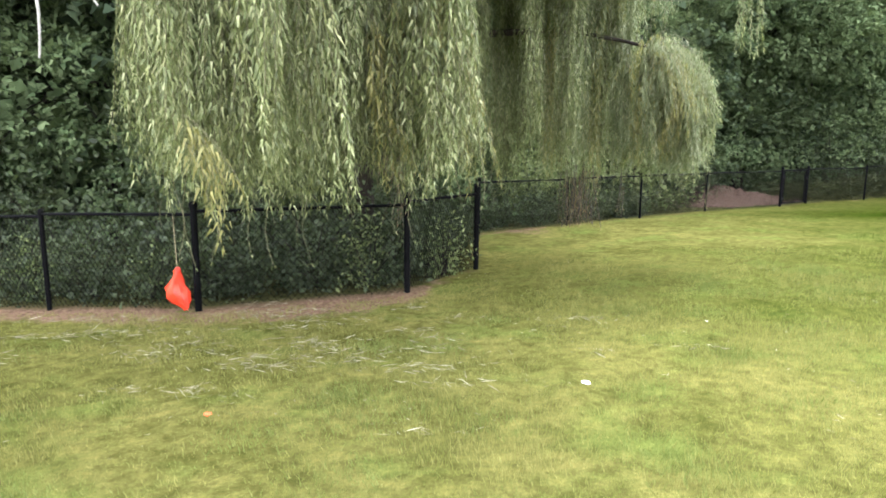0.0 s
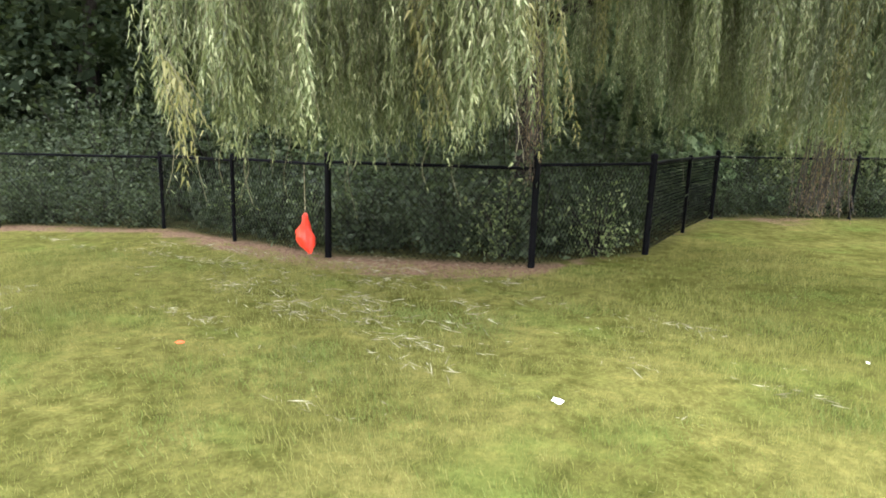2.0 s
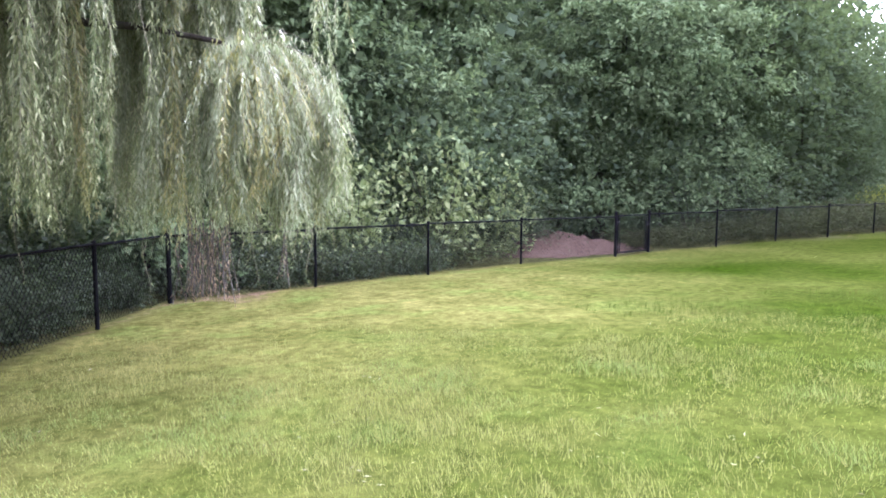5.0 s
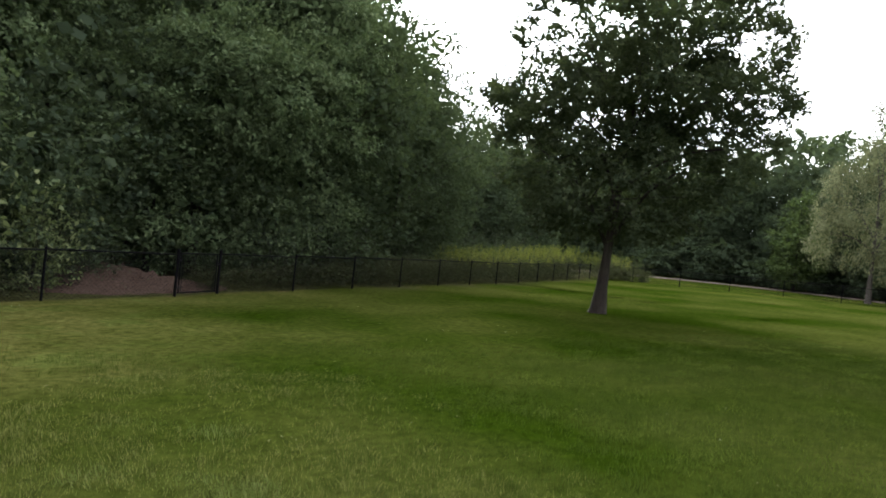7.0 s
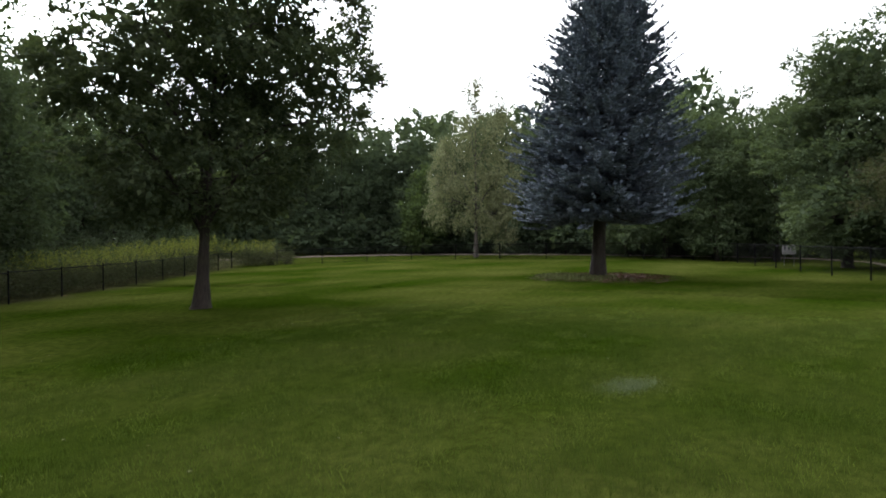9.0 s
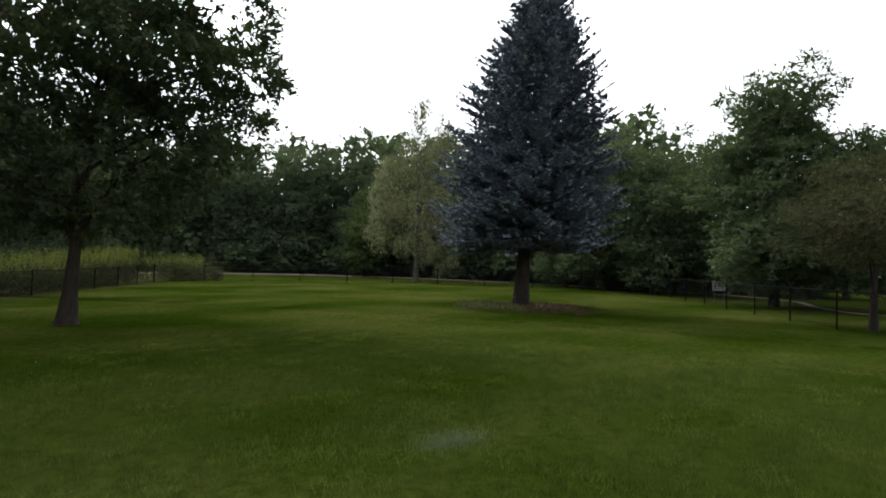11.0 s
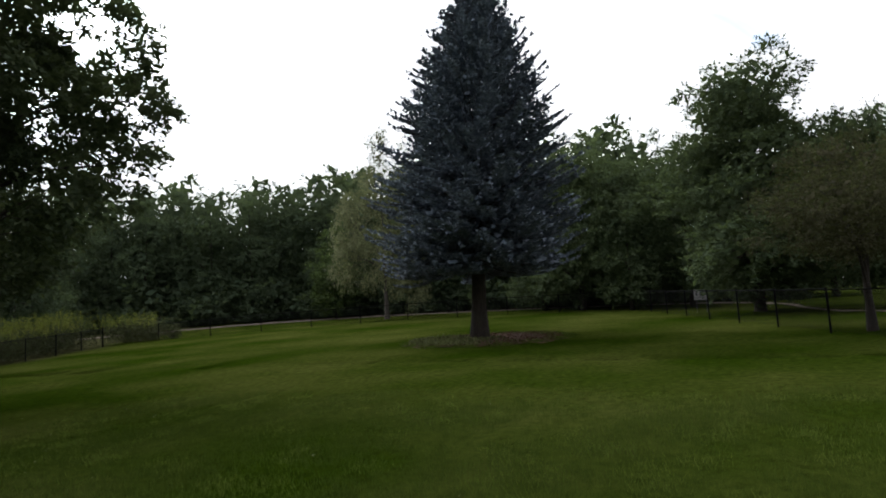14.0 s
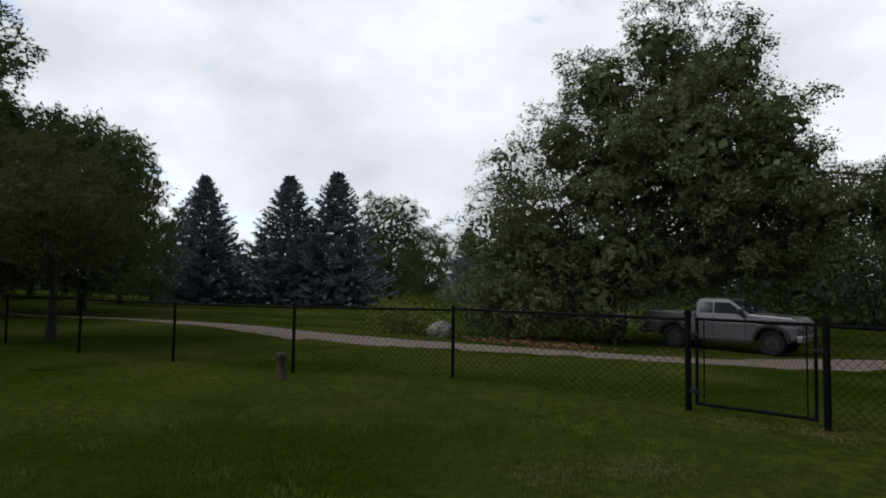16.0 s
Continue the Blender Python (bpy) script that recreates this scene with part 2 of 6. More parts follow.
SPRUCE_NEEDLE = leaf_mat("blue_spruce_needle", (0.042, 0.055, 0.071), (0.090, 0.114, 0.147), (0.201, 0.230, 0.283), 0.08, 0.85)


def plain(name, colour, rough=0.6, metal=0.0, var=0.15, scale=14, spec=0.4, bump=0.0):
    m = Mat(name, rough, metal, spec)
    n = m.noise(scale, 5, 0.65)
    lo, hi = tuple(c * (1 - var) for c in colour), tuple(min(1, c * (1 + var)) for c in colour)
    m.colour(m.ramp(n, (0.3, lo), (0.7, hi)))
    if bump:
        m.bump(n, bump, 0.01)
    return m.m


BLACK_VINYL = plain("black_vinyl", (0.0035, 0.0035, 0.004), 0.7, 0, 0.3, spec=0.03)
BLACK_WIRE = plain("black_wire", (0.004, 0.004, 0.0045), 0.7, 0, 0.3, spec=0.03)

# ---- building helpers ----


def raw_mesh(name, co, quads=None, tris=None, mat=None, smooth=False):
    """A mesh from arrays of corners, four-cornered faces and three-cornered faces."""
    co = np.asarray(co, np.float32).reshape(-1, 3)
    parts = [np.asarray(f, np.int32) for f in (quads, tris) if f is not None and len(f)]
    loops = np.concatenate([p.ravel() for p in parts])
    sizes = np.concatenate([np.full(len(p), p.shape[1], np.int32) for p in parts])
    me = bpy.data.meshes.new(name)
    me.vertices.add(len(co))
    me.vertices.foreach_set("co", co.ravel())
    me.loops.add(len(loops))
    me.loops.foreach_set("vertex_index", loops)
    me.polygons.add(len(sizes))
    me.polygons.foreach_set("loop_start", np.concatenate([[0], np.cumsum(sizes)[:-1]]).astype(np.int32))
    if smooth:
        me.polygons.foreach_set("use_smooth", np.ones(len(sizes), bool))
    me.update(calc_edges=True)
    if mat:
        me.materials.append(mat)
    return me


def part(name, data, mat, parent, label="", at=None):
    """Links a bmesh or a mesh as one object under a thing."""
    if isinstance(data, bmesh.types.BMesh):
        me = bpy.data.meshes.new(name)
        data.to_mesh(me)
        data.free()
        me.materials.append(mat)
        data = me
    ob = new(name, data)
    ob.parent = parent
    if at is not None:
        ob.matrix_basis = at
    if label:
        ob["label"] = label
    return ob


def thing(name, at, label, category, group="", kind=""):
    ob = new(name)
    ob.empty_display_size = 0.3
    ob.matrix_basis = at
    return tagged(ob, label, category, group, kind)


def tube(points, radii, sides=6):
    """Corners and faces of a tapered tube along points, closed at its end."""
    p, r = np.asarray(points, float), np.asarray(radii, float)
    d = np.gradient(p, axis=0)
    d /= np.linalg.norm(d, axis=1, keepdims=True) + 1e-9
    ref = np.where(np.abs(d[:, 2:3]) > 0.9, np.array([[1.0, 0, 0]]), np.array([[0, 0, 1.0]]))
    u = np.cross(d, ref)
    u /= np.linalg.norm(u, axis=1, keepdims=True)
    v = np.cross(d, u)
    a = np.arange(sides) * 2 * np.pi / sides
    ring = p[:, None] + r[:, None, None] * (np.cos(a)[None, :, None] * u[:, None] + np.sin(a)[None, :, None] * v[:, None])
    i = np.arange(len(p) - 1)[:, None] * sides
    k, k2 = np.arange(sides)[None], (np.arange(sides)[None] + 1) % sides
    quads = np.stack([i + k, i + k2, i + sides + k2, i + sides + k], -1).reshape(-1, 4)
    return ring.reshape(-1, 3), quads


class Heap:
    """Gathers corners and faces into one mesh."""

    def __init__(self):
        self.co, self.q, self.t, self.n = [], [], [], 0

    def add(self, co, quads=None, tris=None):
        co = np.asarray(co, float).reshape(-1, 3)
        if quads is not None and len(quads):
            self.q.append(np.asarray(quads) + self.n)
        if tris is not None and len(tris):
            self.t.append(np.asarray(tris) + self.n)
        self.co.append(co)
        self.n += len(co)

    def tube(self, points, radii, sides=6):
        self.add(*tube(points, radii, sides))

    def mesh(self, name, mat, smooth=False):
        return raw_mesh(name, np.concatenate(self.co), np.concatenate(self.q) if self.q else None, np.concatenate(self.t) if self.t else None, mat, smooth)


def leaf_cards(rng, base, axis, length, width, fold=0.25):
    """Folded four-cornered leaves: base point, direction, length and width each."""
    n = len(base)
    axis = axis / (np.linalg.norm(axis, axis=1, keepdims=True) + 1e-9)
    side = np.cross(axis, rng.normal(size=(n, 3)))
    side /= np.linalg.norm(side, axis=1, keepdims=True) + 1e-9
    up = np.cross(side, axis)
    length, width = np.broadcast_to(length, n)[:, None], np.broadcast_to(width, n)[:, None]
    mid = base + axis * length * 0.45
    co = np.stack([base, mid + side * width / 2 + up * width * fold, base + axis * length, mid - side * width / 2 + up * width * fold], 1)
    return co.reshape(-1, 3), np.arange(4 * n).reshape(n, 4)


def box_into(bm, lo, hi, bevel=0.0, m=None):
    """A box between two corners, its edges rounded, added to a bmesh."""
    g = bmesh.ops.create_cube(bm, size=1.0)
    vs = g["verts"]
    for v in vs:
        v.co = Vector([l + (c + 0.5) * (h - l) for c, l, h in zip(v.co, lo, hi)])
    if bevel:
        es = list({e for v in vs for e in v.link_edges})
        r = bmesh.ops.bevel(bm, geom=es, offset=bevel, segments=2, affect="EDGES", profile=0.5)
        vs = list({v for f in r["faces"] for v in f.verts} | {v for v in vs if v.is_valid})
    if m is not None:
        bmesh.ops.transform(bm, matrix=m, verts=[v for v in vs if v.is_valid])


def rod_into(bm, a, b, r, sides=10):
    a, b = Vector(a), Vector(b)
    m = Matrix.Translation((a + b) / 2) @ (b - a).to_track_quat("Z", "Y").to_matrix().to_4x4()
    bmesh.ops.create_cone(bm, cap_ends=True, segments=sides, radius1=r, radius2=r, depth=(b - a).length, matrix=m)


# ---- the lie of the land: heights on a ten-metre raster, smoothed between ----
LAND = np.array([
    [-0.11, -0.34, -0.53, -0.65, -0.69, -0.68, -0.65, -0.62], [0.15, -0.03, -0.27, -0.39, -0.42, -0.44, -0.45, -0.46],
    [0.35, 0.30, 0.03, -0.06, -0.15, -0.22, -0.26, -0.29], [0.30, 0.66, 0.51, 0.32, 0.10, 0.02, -0.04, -0.11],
    [0.18, 0.84, 0.76, 0.65, 0.49, 0.32, 0.20, 0.11], [0.18, 0.76, 0.79, 0.88, 0.80, 0.62, 0.49, 0.39],
    [0.25, 0.84, 0.90, 1.04, 1.05, 0.96, 0.85, 0.74], [0.35, 0.91, 1.01, 1.16, 1.27, 1.27, 1.18, 1.11],
    [0.60, 0.99, 1.14, 1.30, 1.44, 1.50, 1.51, 1.51], [0.60, 1.07, 1.26, 1.44, 1.59, 1.72, 1.83, 1.93]])


def land(x, y):
    """Height of the ground at places x, y."""
    u, v = np.clip((np.asarray(x, float) + 20) / 10, 0, 8.999), np.clip((np.asarray(y, float) + 20) / 10, 0, 6.999)
    i, j = u.astype(int), v.astype(int)

    def curve(t):
        return (-0.5 * t + t * t - 0.5 * t**3, 1 - 2.5 * t * t + 1.5 * t**3, 0.5 * t + 2 * t * t - 1.5 * t**3, -0.5 * t * t + 0.5 * t**3)

    a, b = curve(u - i), curve(v - j)
    return sum(a[p] * b[q] * LAND[np.clip(i + p - 1, 0, 9), np.clip(j + q - 1, 0, 7)] for p in range(4) for q in range(4))


def on(x, y, dz=0.0):
    return (x, y, float(land(x, y)) + dz)


# fence line: corners and line posts
NW = [(-13.2, 2.1), (-10.9, 3.6), (-8.65, 5.05), (-6.37, 6.55), (-4.55, 6.54), (-2.56, 6.45), (-0.14, 7.33), (0.72, 8.95), (0.63, 11.4), (0.64, 13.65), (2.88, 15.38), (5.15, 17.26), (7.58, 19.13), (10.57, 20.82)]
F_A, F_B = (11.85, 21.77), (44.4, 39.9)
NORTH = [(F_A[0] + (F_B[0] - F_A[0]) * k / 12, F_A[1] + (F_B[1] - F_A[1]) * k / 12 - 0.55 * math.sin(math.pi * k / 12)) for k in range(13)]
EAST = [F_B, (47.27, 37.9), (48.71, 34.43), (50.3, 31.2), (52.2, 28.2), (53.9, 25.1), (54.9, 21.7), (55.8, 18.2), (56.6, 14.7), (57.4, 11.2), (58.2, 7.9)]
SOUTH = [(58.2, 7.9), (55.6, 5.75), (52.75, 4.7), (49.87, 3.65), (46.99, 2.59), (44.10, 1.56), (41.21, 0.50), (38.33, -0.55), (35.45, -1.6), (32.56, -2.65), (29.71, -3.78), (26.88, -4.98), (24.34, -6.65), (20.44, -7.26)]
SOUTH_WEST = [(18.89, -7.48), (15.9, -7.9), (12.9, -8.3), (9.9, -8.7)]


def beyond(x, y, line):
    """How far a place lies to the left of a line (woods side), negative inside the yard."""
    best, side = np.full(np.shape(x), 1e9), np.zeros(np.shape(x))
    for (ax, ay), (bx, by) in zip(line, line[1:]):
        dx, dy = bx - ax, by - ay
        t = np.clip(((x - ax) * dx + (y - ay) * dy) / (dx * dx + dy * dy), 0, 1)
        d = np.hypot(x - ax - t * dx, y - ay - t * dy)
        s = np.sign(dx * (y - ay) - dy * (x - ax))
        near = d < best
        best, side = np.where(near, d, best), np.where(near, s, side)
    return best * side


# ---- ground ----
def build_ground():
    def axis(lo, hi, fine_lo, fine_hi, step):
        fine = np.arange(fine_lo, fine_hi, step)
        mid_lo, mid_hi = np.arange(lo, fine_lo, 2.5), np.arange(fine_hi, hi, 2.5)
        return np.concatenate([[-2500, -900, -400, -200], mid_lo, fine, mid_hi, [200, 400, 900, 2500]])

    xs, ys = axis(-60, 130, -12, 30, 0.35), axis(-70, 110, -10, 24, 0.35)
    gx, gy = np.meshgrid(xs, ys, indexing="ij")
    z = land(gx, gy)
    rng = np.random.default_rng(3)
    z = z + 0.012 * rng.normal(size=z.shape) * (np.abs(gx) < 60)
    nx, ny = len(xs), len(ys)
    i, j = np.meshgrid(np.arange(nx - 1), np.arange(ny - 1), indexing="ij")
    a = (i * ny + j).ravel()
    quads = np.stack([a, a + ny, a + ny + 1, a + 1], 1)
    me = raw_mesh("ground", np.stack([gx, gy, z], -1), quads, mat=LAWN, smooth=True)
    full = NW + NORTH
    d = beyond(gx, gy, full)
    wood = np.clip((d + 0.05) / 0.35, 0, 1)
    willow = 0.95 * np.exp(-((gx + 1.3) ** 2 / 2.2 + (gy - 6.45 - 0.28 * (gx + 1.3)) ** 2 / 0.32)) + 0.45 * np.exp(-((gx + 3.6) ** 2 / 3.0 + (gy - 6.3) ** 2 / 0.3)) + 0.6 * np.exp(-((gx - 1.9) ** 2 / 0.8 + (gy - 13.9) ** 2 / 0.8))
    soil = 0.9 * np.clip(1.0 - np.abs(d + 0.1) / 0.6, 0, 1) * np.clip((0.4 - gx) / 0.8, 0, 1) + willow + 0.6 * np.clip(1 - np.abs(d) / 0.35, 0, 1)
    # yellower towards the willow; the brightness step also stands in for camera tone mapping
    dry = np.clip((9.5 + 0.6 * np.clip(gy - 10, 0, 11) + 1.6 * np.sin(gy * 0.55 + 0.8) + 0.9 * np.sin(gy * 1.3 + gx * 0.7) - gx) / 8.0, 0, 1) * np.clip((gy + 12) / 4, 0, 1)
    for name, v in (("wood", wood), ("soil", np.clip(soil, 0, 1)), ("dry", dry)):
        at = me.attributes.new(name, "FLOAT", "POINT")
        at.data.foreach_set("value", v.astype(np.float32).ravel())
    return tagged(new("ground", me), "mown lawn, yellower and set brighter by the willow, with bare soil along the fence", "ground", kind="structure")


build_ground()

GRAVEL = Mat("drive_gravel", 0.95, spec=0.2)
g_n = GRAVEL.noise(45, 5, 0.75, world=True)
GRAVEL.colour(GRAVEL.mix(GRAVEL.ramp(GRAVEL.noise(1.2, 4, world=True), (0.35, (0, 0, 0)), (0.7, (0.5, 0.5, 0.5))), GRAVEL.ramp(g_n, (0.3, (0.056, 0.043, 0.036)), (0.7, (0.138, 0.110, 0.095))), (0.085, 0.062, 0.042)))
GRAVEL.bump(g_n, 0.8, 0.02)
GRAVEL = GRAVEL.m


def ribbon(name, line, width, mat, lift=0.03):
    """A strip of road that follows the land."""
    pts = [Vector((*p, 0)) for p in line]
    fine = []
    for k in range(len(pts) - 1):
        p0, p1, p2, p3 = pts[max(k - 1, 0)], pts[k], pts[k + 1], pts[min(k + 2, len(pts) - 1)]
        for s in range(10):
            t = s / 10
            fine.append(0.5 * ((2 * p1) + (p2 - p0) * t + (2 * p0 - 5 * p1 + 4 * p2 - p3) * t * t + (3 * p1 - p0 - 3 * p2 + p3) * t**3))
    fine.append(pts[-1])
    rng = np.random.default_rng(5)
    f = np.array([v[:2] for v in fine])
    d = np.gradient(f, axis=0)
    d /= np.linalg.norm(d, axis=1, keepdims=True)
    nrm = np.stack([-d[:, 1], d[:, 0]], 1)
    cols = np.linspace(-1, 1, 7)
    wide = np.interp(np.arange(len(f)), np.arange(len(line)) * 10, width)
    wob = wide[:, None] / 2 * (1 + 0.05 * rng.normal(size=(len(f), 1)))
    xy = f[:, None] + nrm[:, None] * cols[None, :, None] * wob[:, None]
    z = land(xy[..., 0], xy[..., 1]) + lift - 0.05 * (np.abs(cols) > 0.9)
    n = len(f)
    i, j = np.meshgrid(np.arange(n - 1), np.arange(6), indexing="ij")
    a = (i * 7 + j).ravel()
    me = raw_mesh(name, np.concatenate([xy, z[..., None]], -1), np.stack([a, a + 1, a + 8, a + 7], 1), mat=mat, smooth=True)
    return new(name, me)


tagged(ribbon("driveway", [(6, -33.0), (14, -28.0), (21.7, -21.9), (24.6, -17.0), (27.6, -13.2), (32.3, -9.8), (38.2, -8.4), (42.6, -6.2), (46.2, -3.7), (50.6, -2.8), (57, -2.2), (63, 2), (66, 14), (66.5, 26), (65.5, 36), (62, 47), (54, 60)], [3.3] * 5 + [3.1, 1.7, 0.45, 0.35, 0.35, 0.5, 1.6] + [3.3] * 5, GRAVEL), "pale gravel drive curving round the fenced yard", "driveway", kind="structure")

# ---- chain-link fence ----
FENCE_H = 1.22


def chain_mesh(length=3.07, height=1.14, pitch=0.05, r=0.0041):
    h = Heap()
    n = int(round(length / pitch))
    rows = int(round(height / (pitch * 1.04)))
    z = np.linspace(0, height, rows + 1)
    for k in range(n):
        zig = np.where(np.arange(rows + 1) % 2 == 0, -0.5, 0.5) * (1 if k % 2 == 0 else -1)
        x = (k + 0.5) * length / n + zig * length / n * 1.04
        h.tube(np.stack([x, np.where(np.arange(rows + 1) % 2 == 0, 0.002, -0.002), z], 1), np.full(rows + 1, r), 3)
    return h.mesh("chain_mesh", BLACK_WIRE)


CHAIN = chain_mesh()


def chain_strips(length=3.07, height=1.14, pitch=0.05, r=0.0029):
    """The same netting of flattened wire, for the far runs."""
    h = Heap()
    n, rows = int(round(length / pitch)), int(round(height / (pitch * 1.04)))
    z = np.linspace(0, height, rows + 1)
    for k in range(n):
        zig = np.where(np.arange(rows + 1) % 2 == 0, -0.5, 0.5) * (1 if k % 2 == 0 else -1)
        x = (k + 0.5 + zig * 1.04) * length / n
        c = np.stack([x, 0 * x, z], 1)
        co = np.concatenate([c - [r * 1.4, 0, 0], c + [r * 1.4, 0, 0]])
        i = np.arange(rows)
        h.add(co, np.stack([i, i + 1, i + rows + 2, i + rows + 1], 1))
    return h.mesh("chain_mesh", BLACK_WIRE)


FAR_CHAIN = chain_strips()


def post_mesh(name, r, height):
    bm = bmesh.new()
    bmesh.ops.create_cone(bm, cap_ends=True, segments=14, radius1=r, radius2=r, depth=height + 0.15, matrix=Matrix.Translation((0, 0, (height - 0.15) / 2)))
    me = bpy.data.meshes.new(name)
    bm.to_mesh(me)
    bm.free()
    me.materials.append(BLACK_VINYL)
    return me


def cap_mesh(r):
    bm = bmesh.new()
    bmesh.ops.create_uvsphere(bm, u_segments=12, v_segments=8, radius=r * 1.12)
    bmesh.ops.scale(bm, vec=(1, 1, 0.8), verts=bm.verts)
    bmesh.ops.create_cone(bm, cap_ends=True, segments=12, radius1=r * 1.15, radius2=r * 1.15, depth=0.04, matrix=Matrix.Translation((0, 0, -0.02)))
    me = bpy.data.meshes.new("post_cap")
    bm.to_mesh(me)
    bm.free()
    me.materials.append(BLACK_VINYL)
    return me


POST, POST_BIG = post_mesh("line_post", 0.030, FENCE_H - 0.02), post_mesh("terminal_post", 0.042, FENCE_H + 0.04)
CAP, CAP_BIG = cap_mesh(0.030), cap_mesh(0.042)
rail_bm = bmesh.new()
bmesh.ops.create_cone(rail_bm, cap_ends=True, segments=10, radius1=0.021, radius2=0.021, depth=1.0, matrix=Matrix.Translation((0.5, 0, 0)) @ Matrix.Rotation(math.pi / 2, 4, "Y"))
RAIL = bpy.data.meshes.new("top_rail")
rail_bm.to_mesh(RAIL)
rail_bm.free()
RAIL.materials.append(BLACK_VINYL)


def span_matrix(a, b, base):
    """Maps a unit span in x to the way from a to b; upright edges stay upright."""
    d = Vector(b) - Vector(a)
    s = Vector((-d.y, d.x, 0)).normalized()
    m = Matrix.Identity(4)
    m.col[0][:3], m.col[1][:3], m.col[2][:3], m.col[3][:3] = d, s, (0, 0, 1), Vector(a) + Vector((0, 0, base))
    return m


def fence(line, big, label, near=(0, 99)):
    f = thing("chain_link_fence", Matrix.Translation(on(*line[0])), label, "fence", "fence runs round the yard")
    inv = f.matrix_basis.inverted()
    for k, p in enumerate(line):
        large = k in big
        base = Vector(on(*p))
        part("post", POST_BIG if large else POST, None, f, at=inv @ Matrix.Translation(base))
        part("post_cap", CAP_BIG if large else CAP, None, f, at=inv @ Matrix.Translation(base + Vector((0, 0, FENCE_H + (0.07 if large else 0.02)))))
    for k, (p, q) in enumerate(zip(line, line[1:])):
        a, b = on(*p), on(*q)
        part("top_rail", RAIL, None, f, at=inv @ span_matrix(a, b, FENCE_H - 0.02))
        m = span_matrix(a, b, 0.05) @ Matrix.Diagonal((1 / 3.07, 1, 1, 1))
        part("chain_mesh", CHAIN if near[0] <= k < near[1] else FAR_CHAIN, None, f, at=inv @ m)
    return f


fence(NW, {5, 6, 7, 9, 13}, "black vinyl-coated chain-link fence under the willow")
fence(NORTH, {0, 12}, "black chain-link fence along the woods' edge", (0, 3))
fence(EAST[1:], {9}, "black chain-link fence at the yard's far end", (0, 0))
fence(SOUTH[1:], {12}, "black chain-link fence beside the driveway", (6, 13))
fence(SOUTH_WEST, {0}, "black chain-link fence continuing past the gate")

# ---- trees ----


def grow(seed, height, trunk_r, lobes, sprigs, leaves, leaf, bark, leaf_mat_, lean=(0, 0), fork=0.3, spread=0.42, droop=0.25, limb_r=0.35, core=0, core_leaf=0.5, depth=0.72, bare=False, flare=1.45, leaf_w=0.55, pad=0.6, per=14, bough=(0.3, 0.5), tri=False, ragged=0.35, skin=0.5, airy=0):
    """Trunk mesh and crown mesh of a broad-leaved tree. lobes: middles and half-sizes of the parts of its crown;
    each lobe carries boughs, each bough a flattened pad of sprigs, each sprig a few leaves. The last lobes, airy in number, have no inner leaves."""
    rng = np.random.default_rng(seed)
    wood = Heap()
    zs = np.linspace(-0.15, height * 0.86, 11)
    sway = np.cumsum(rng.normal(size=(11, 2)) * 0.05 * trunk_r * 4, axis=0)
    stem = np.stack([lean[0] * zs / height + sway[:, 0] * zs / height, lean[1] * zs / height + sway[:, 1] * zs / height, zs], 1)
    rad = trunk_r * (1 - 0.93 * np.clip(zs / (height * 0.86), 0, 1) ** 0.8)
    rad[0], rad[1] = trunk_r * flare, max(rad[1], trunk_r * 0.98)
    stem = np.insert(stem, 1, [stem[0] + (stem[1] - stem[0]) * 0.25], axis=0)
    rad = np.insert(rad, 1, trunk_r * (0.6 + 0.4 * flare))
    wood.tube(stem, rad, 6 if bare else 10)
    lob = np.array(lobes, float)
    area = (lob[:, 3] * lob[:, 4] * lob[:, 5]) ** (2 / 3)
    share = area / area.sum()
    # boughs, kept apart from one another and out of the depth of other lobes
    want = max(len(lob) * 4, sprigs // per)
    n_try = want * 6
    pick = rng.choice(len(lob), n_try, p=share)
    d = rng.normal(size=(n_try, 3))
    d[:, 2] += 0.2
    d /= np.linalg.norm(d, axis=1, keepdims=True)
    mid = lob[pick, :3] + d * lob[pick, 3:] * rng.uniform(0.62, 1.0, n_try)[:, None]
    size_b = lob[pick, 3:].mean(1) * rng.uniform(*bough, n_try)
    buried = (np.linalg.norm((mid[:, None] - lob[None, :, :3]) / lob[None, :, 3:], axis=2) < 0.6).any(1)
    kept = []
    for k in np.where(~buried)[0]:
        if len(kept) == want:
            break
        if not kept or (np.linalg.norm(mid[kept] - mid[k], axis=1) > 0.5 * (size_b[kept] + size_b[k])).all():
            kept.append(k)
    pick, d, mid, size_b = pick[kept], d[kept], mid[kept], size_b[kept]
    for k in range(len(lob)):
        c = lob[k, :3]
        z0 = np.clip(c[2] - 0.9 * max(lob[k, 3], lob[k, 4]) - lob[k, 5] * 0.35, height * fork * 0.8, height * 0.75)
        start = np.array([np.interp(z0, stem[:, 2], stem[:, 0]), np.interp(z0, stem[:, 2], stem[:, 1]), z0])
        r0 = np.interp(z0, stem[:, 2], rad) * 0.55
        t = np.linspace(0, 1, 6)[:, None]
        mids = start * (1 - t) + c * t + np.array([0, 0, 0.12]) * np.sin(t * np.pi) * np.linalg.norm(c - start)
        wood.tube(mids, np.linspace(r0, r0 * limb_r, 6), 4 if bare else 6)
        for q in np.where(pick == k)[0] if not bare else ():
            s = mids[rng.integers(2, 6)]
            tt = np.linspace(0, 1, 5)[:, None]
            wood.tube(s * (1 - tt) + mid[q] * tt + rng.normal(size=(5, 3)) * 0.08 * tt * (1.2 - tt), np.linspace(max(r0 * 0.3, 0.014), 0.007, 5), 4)
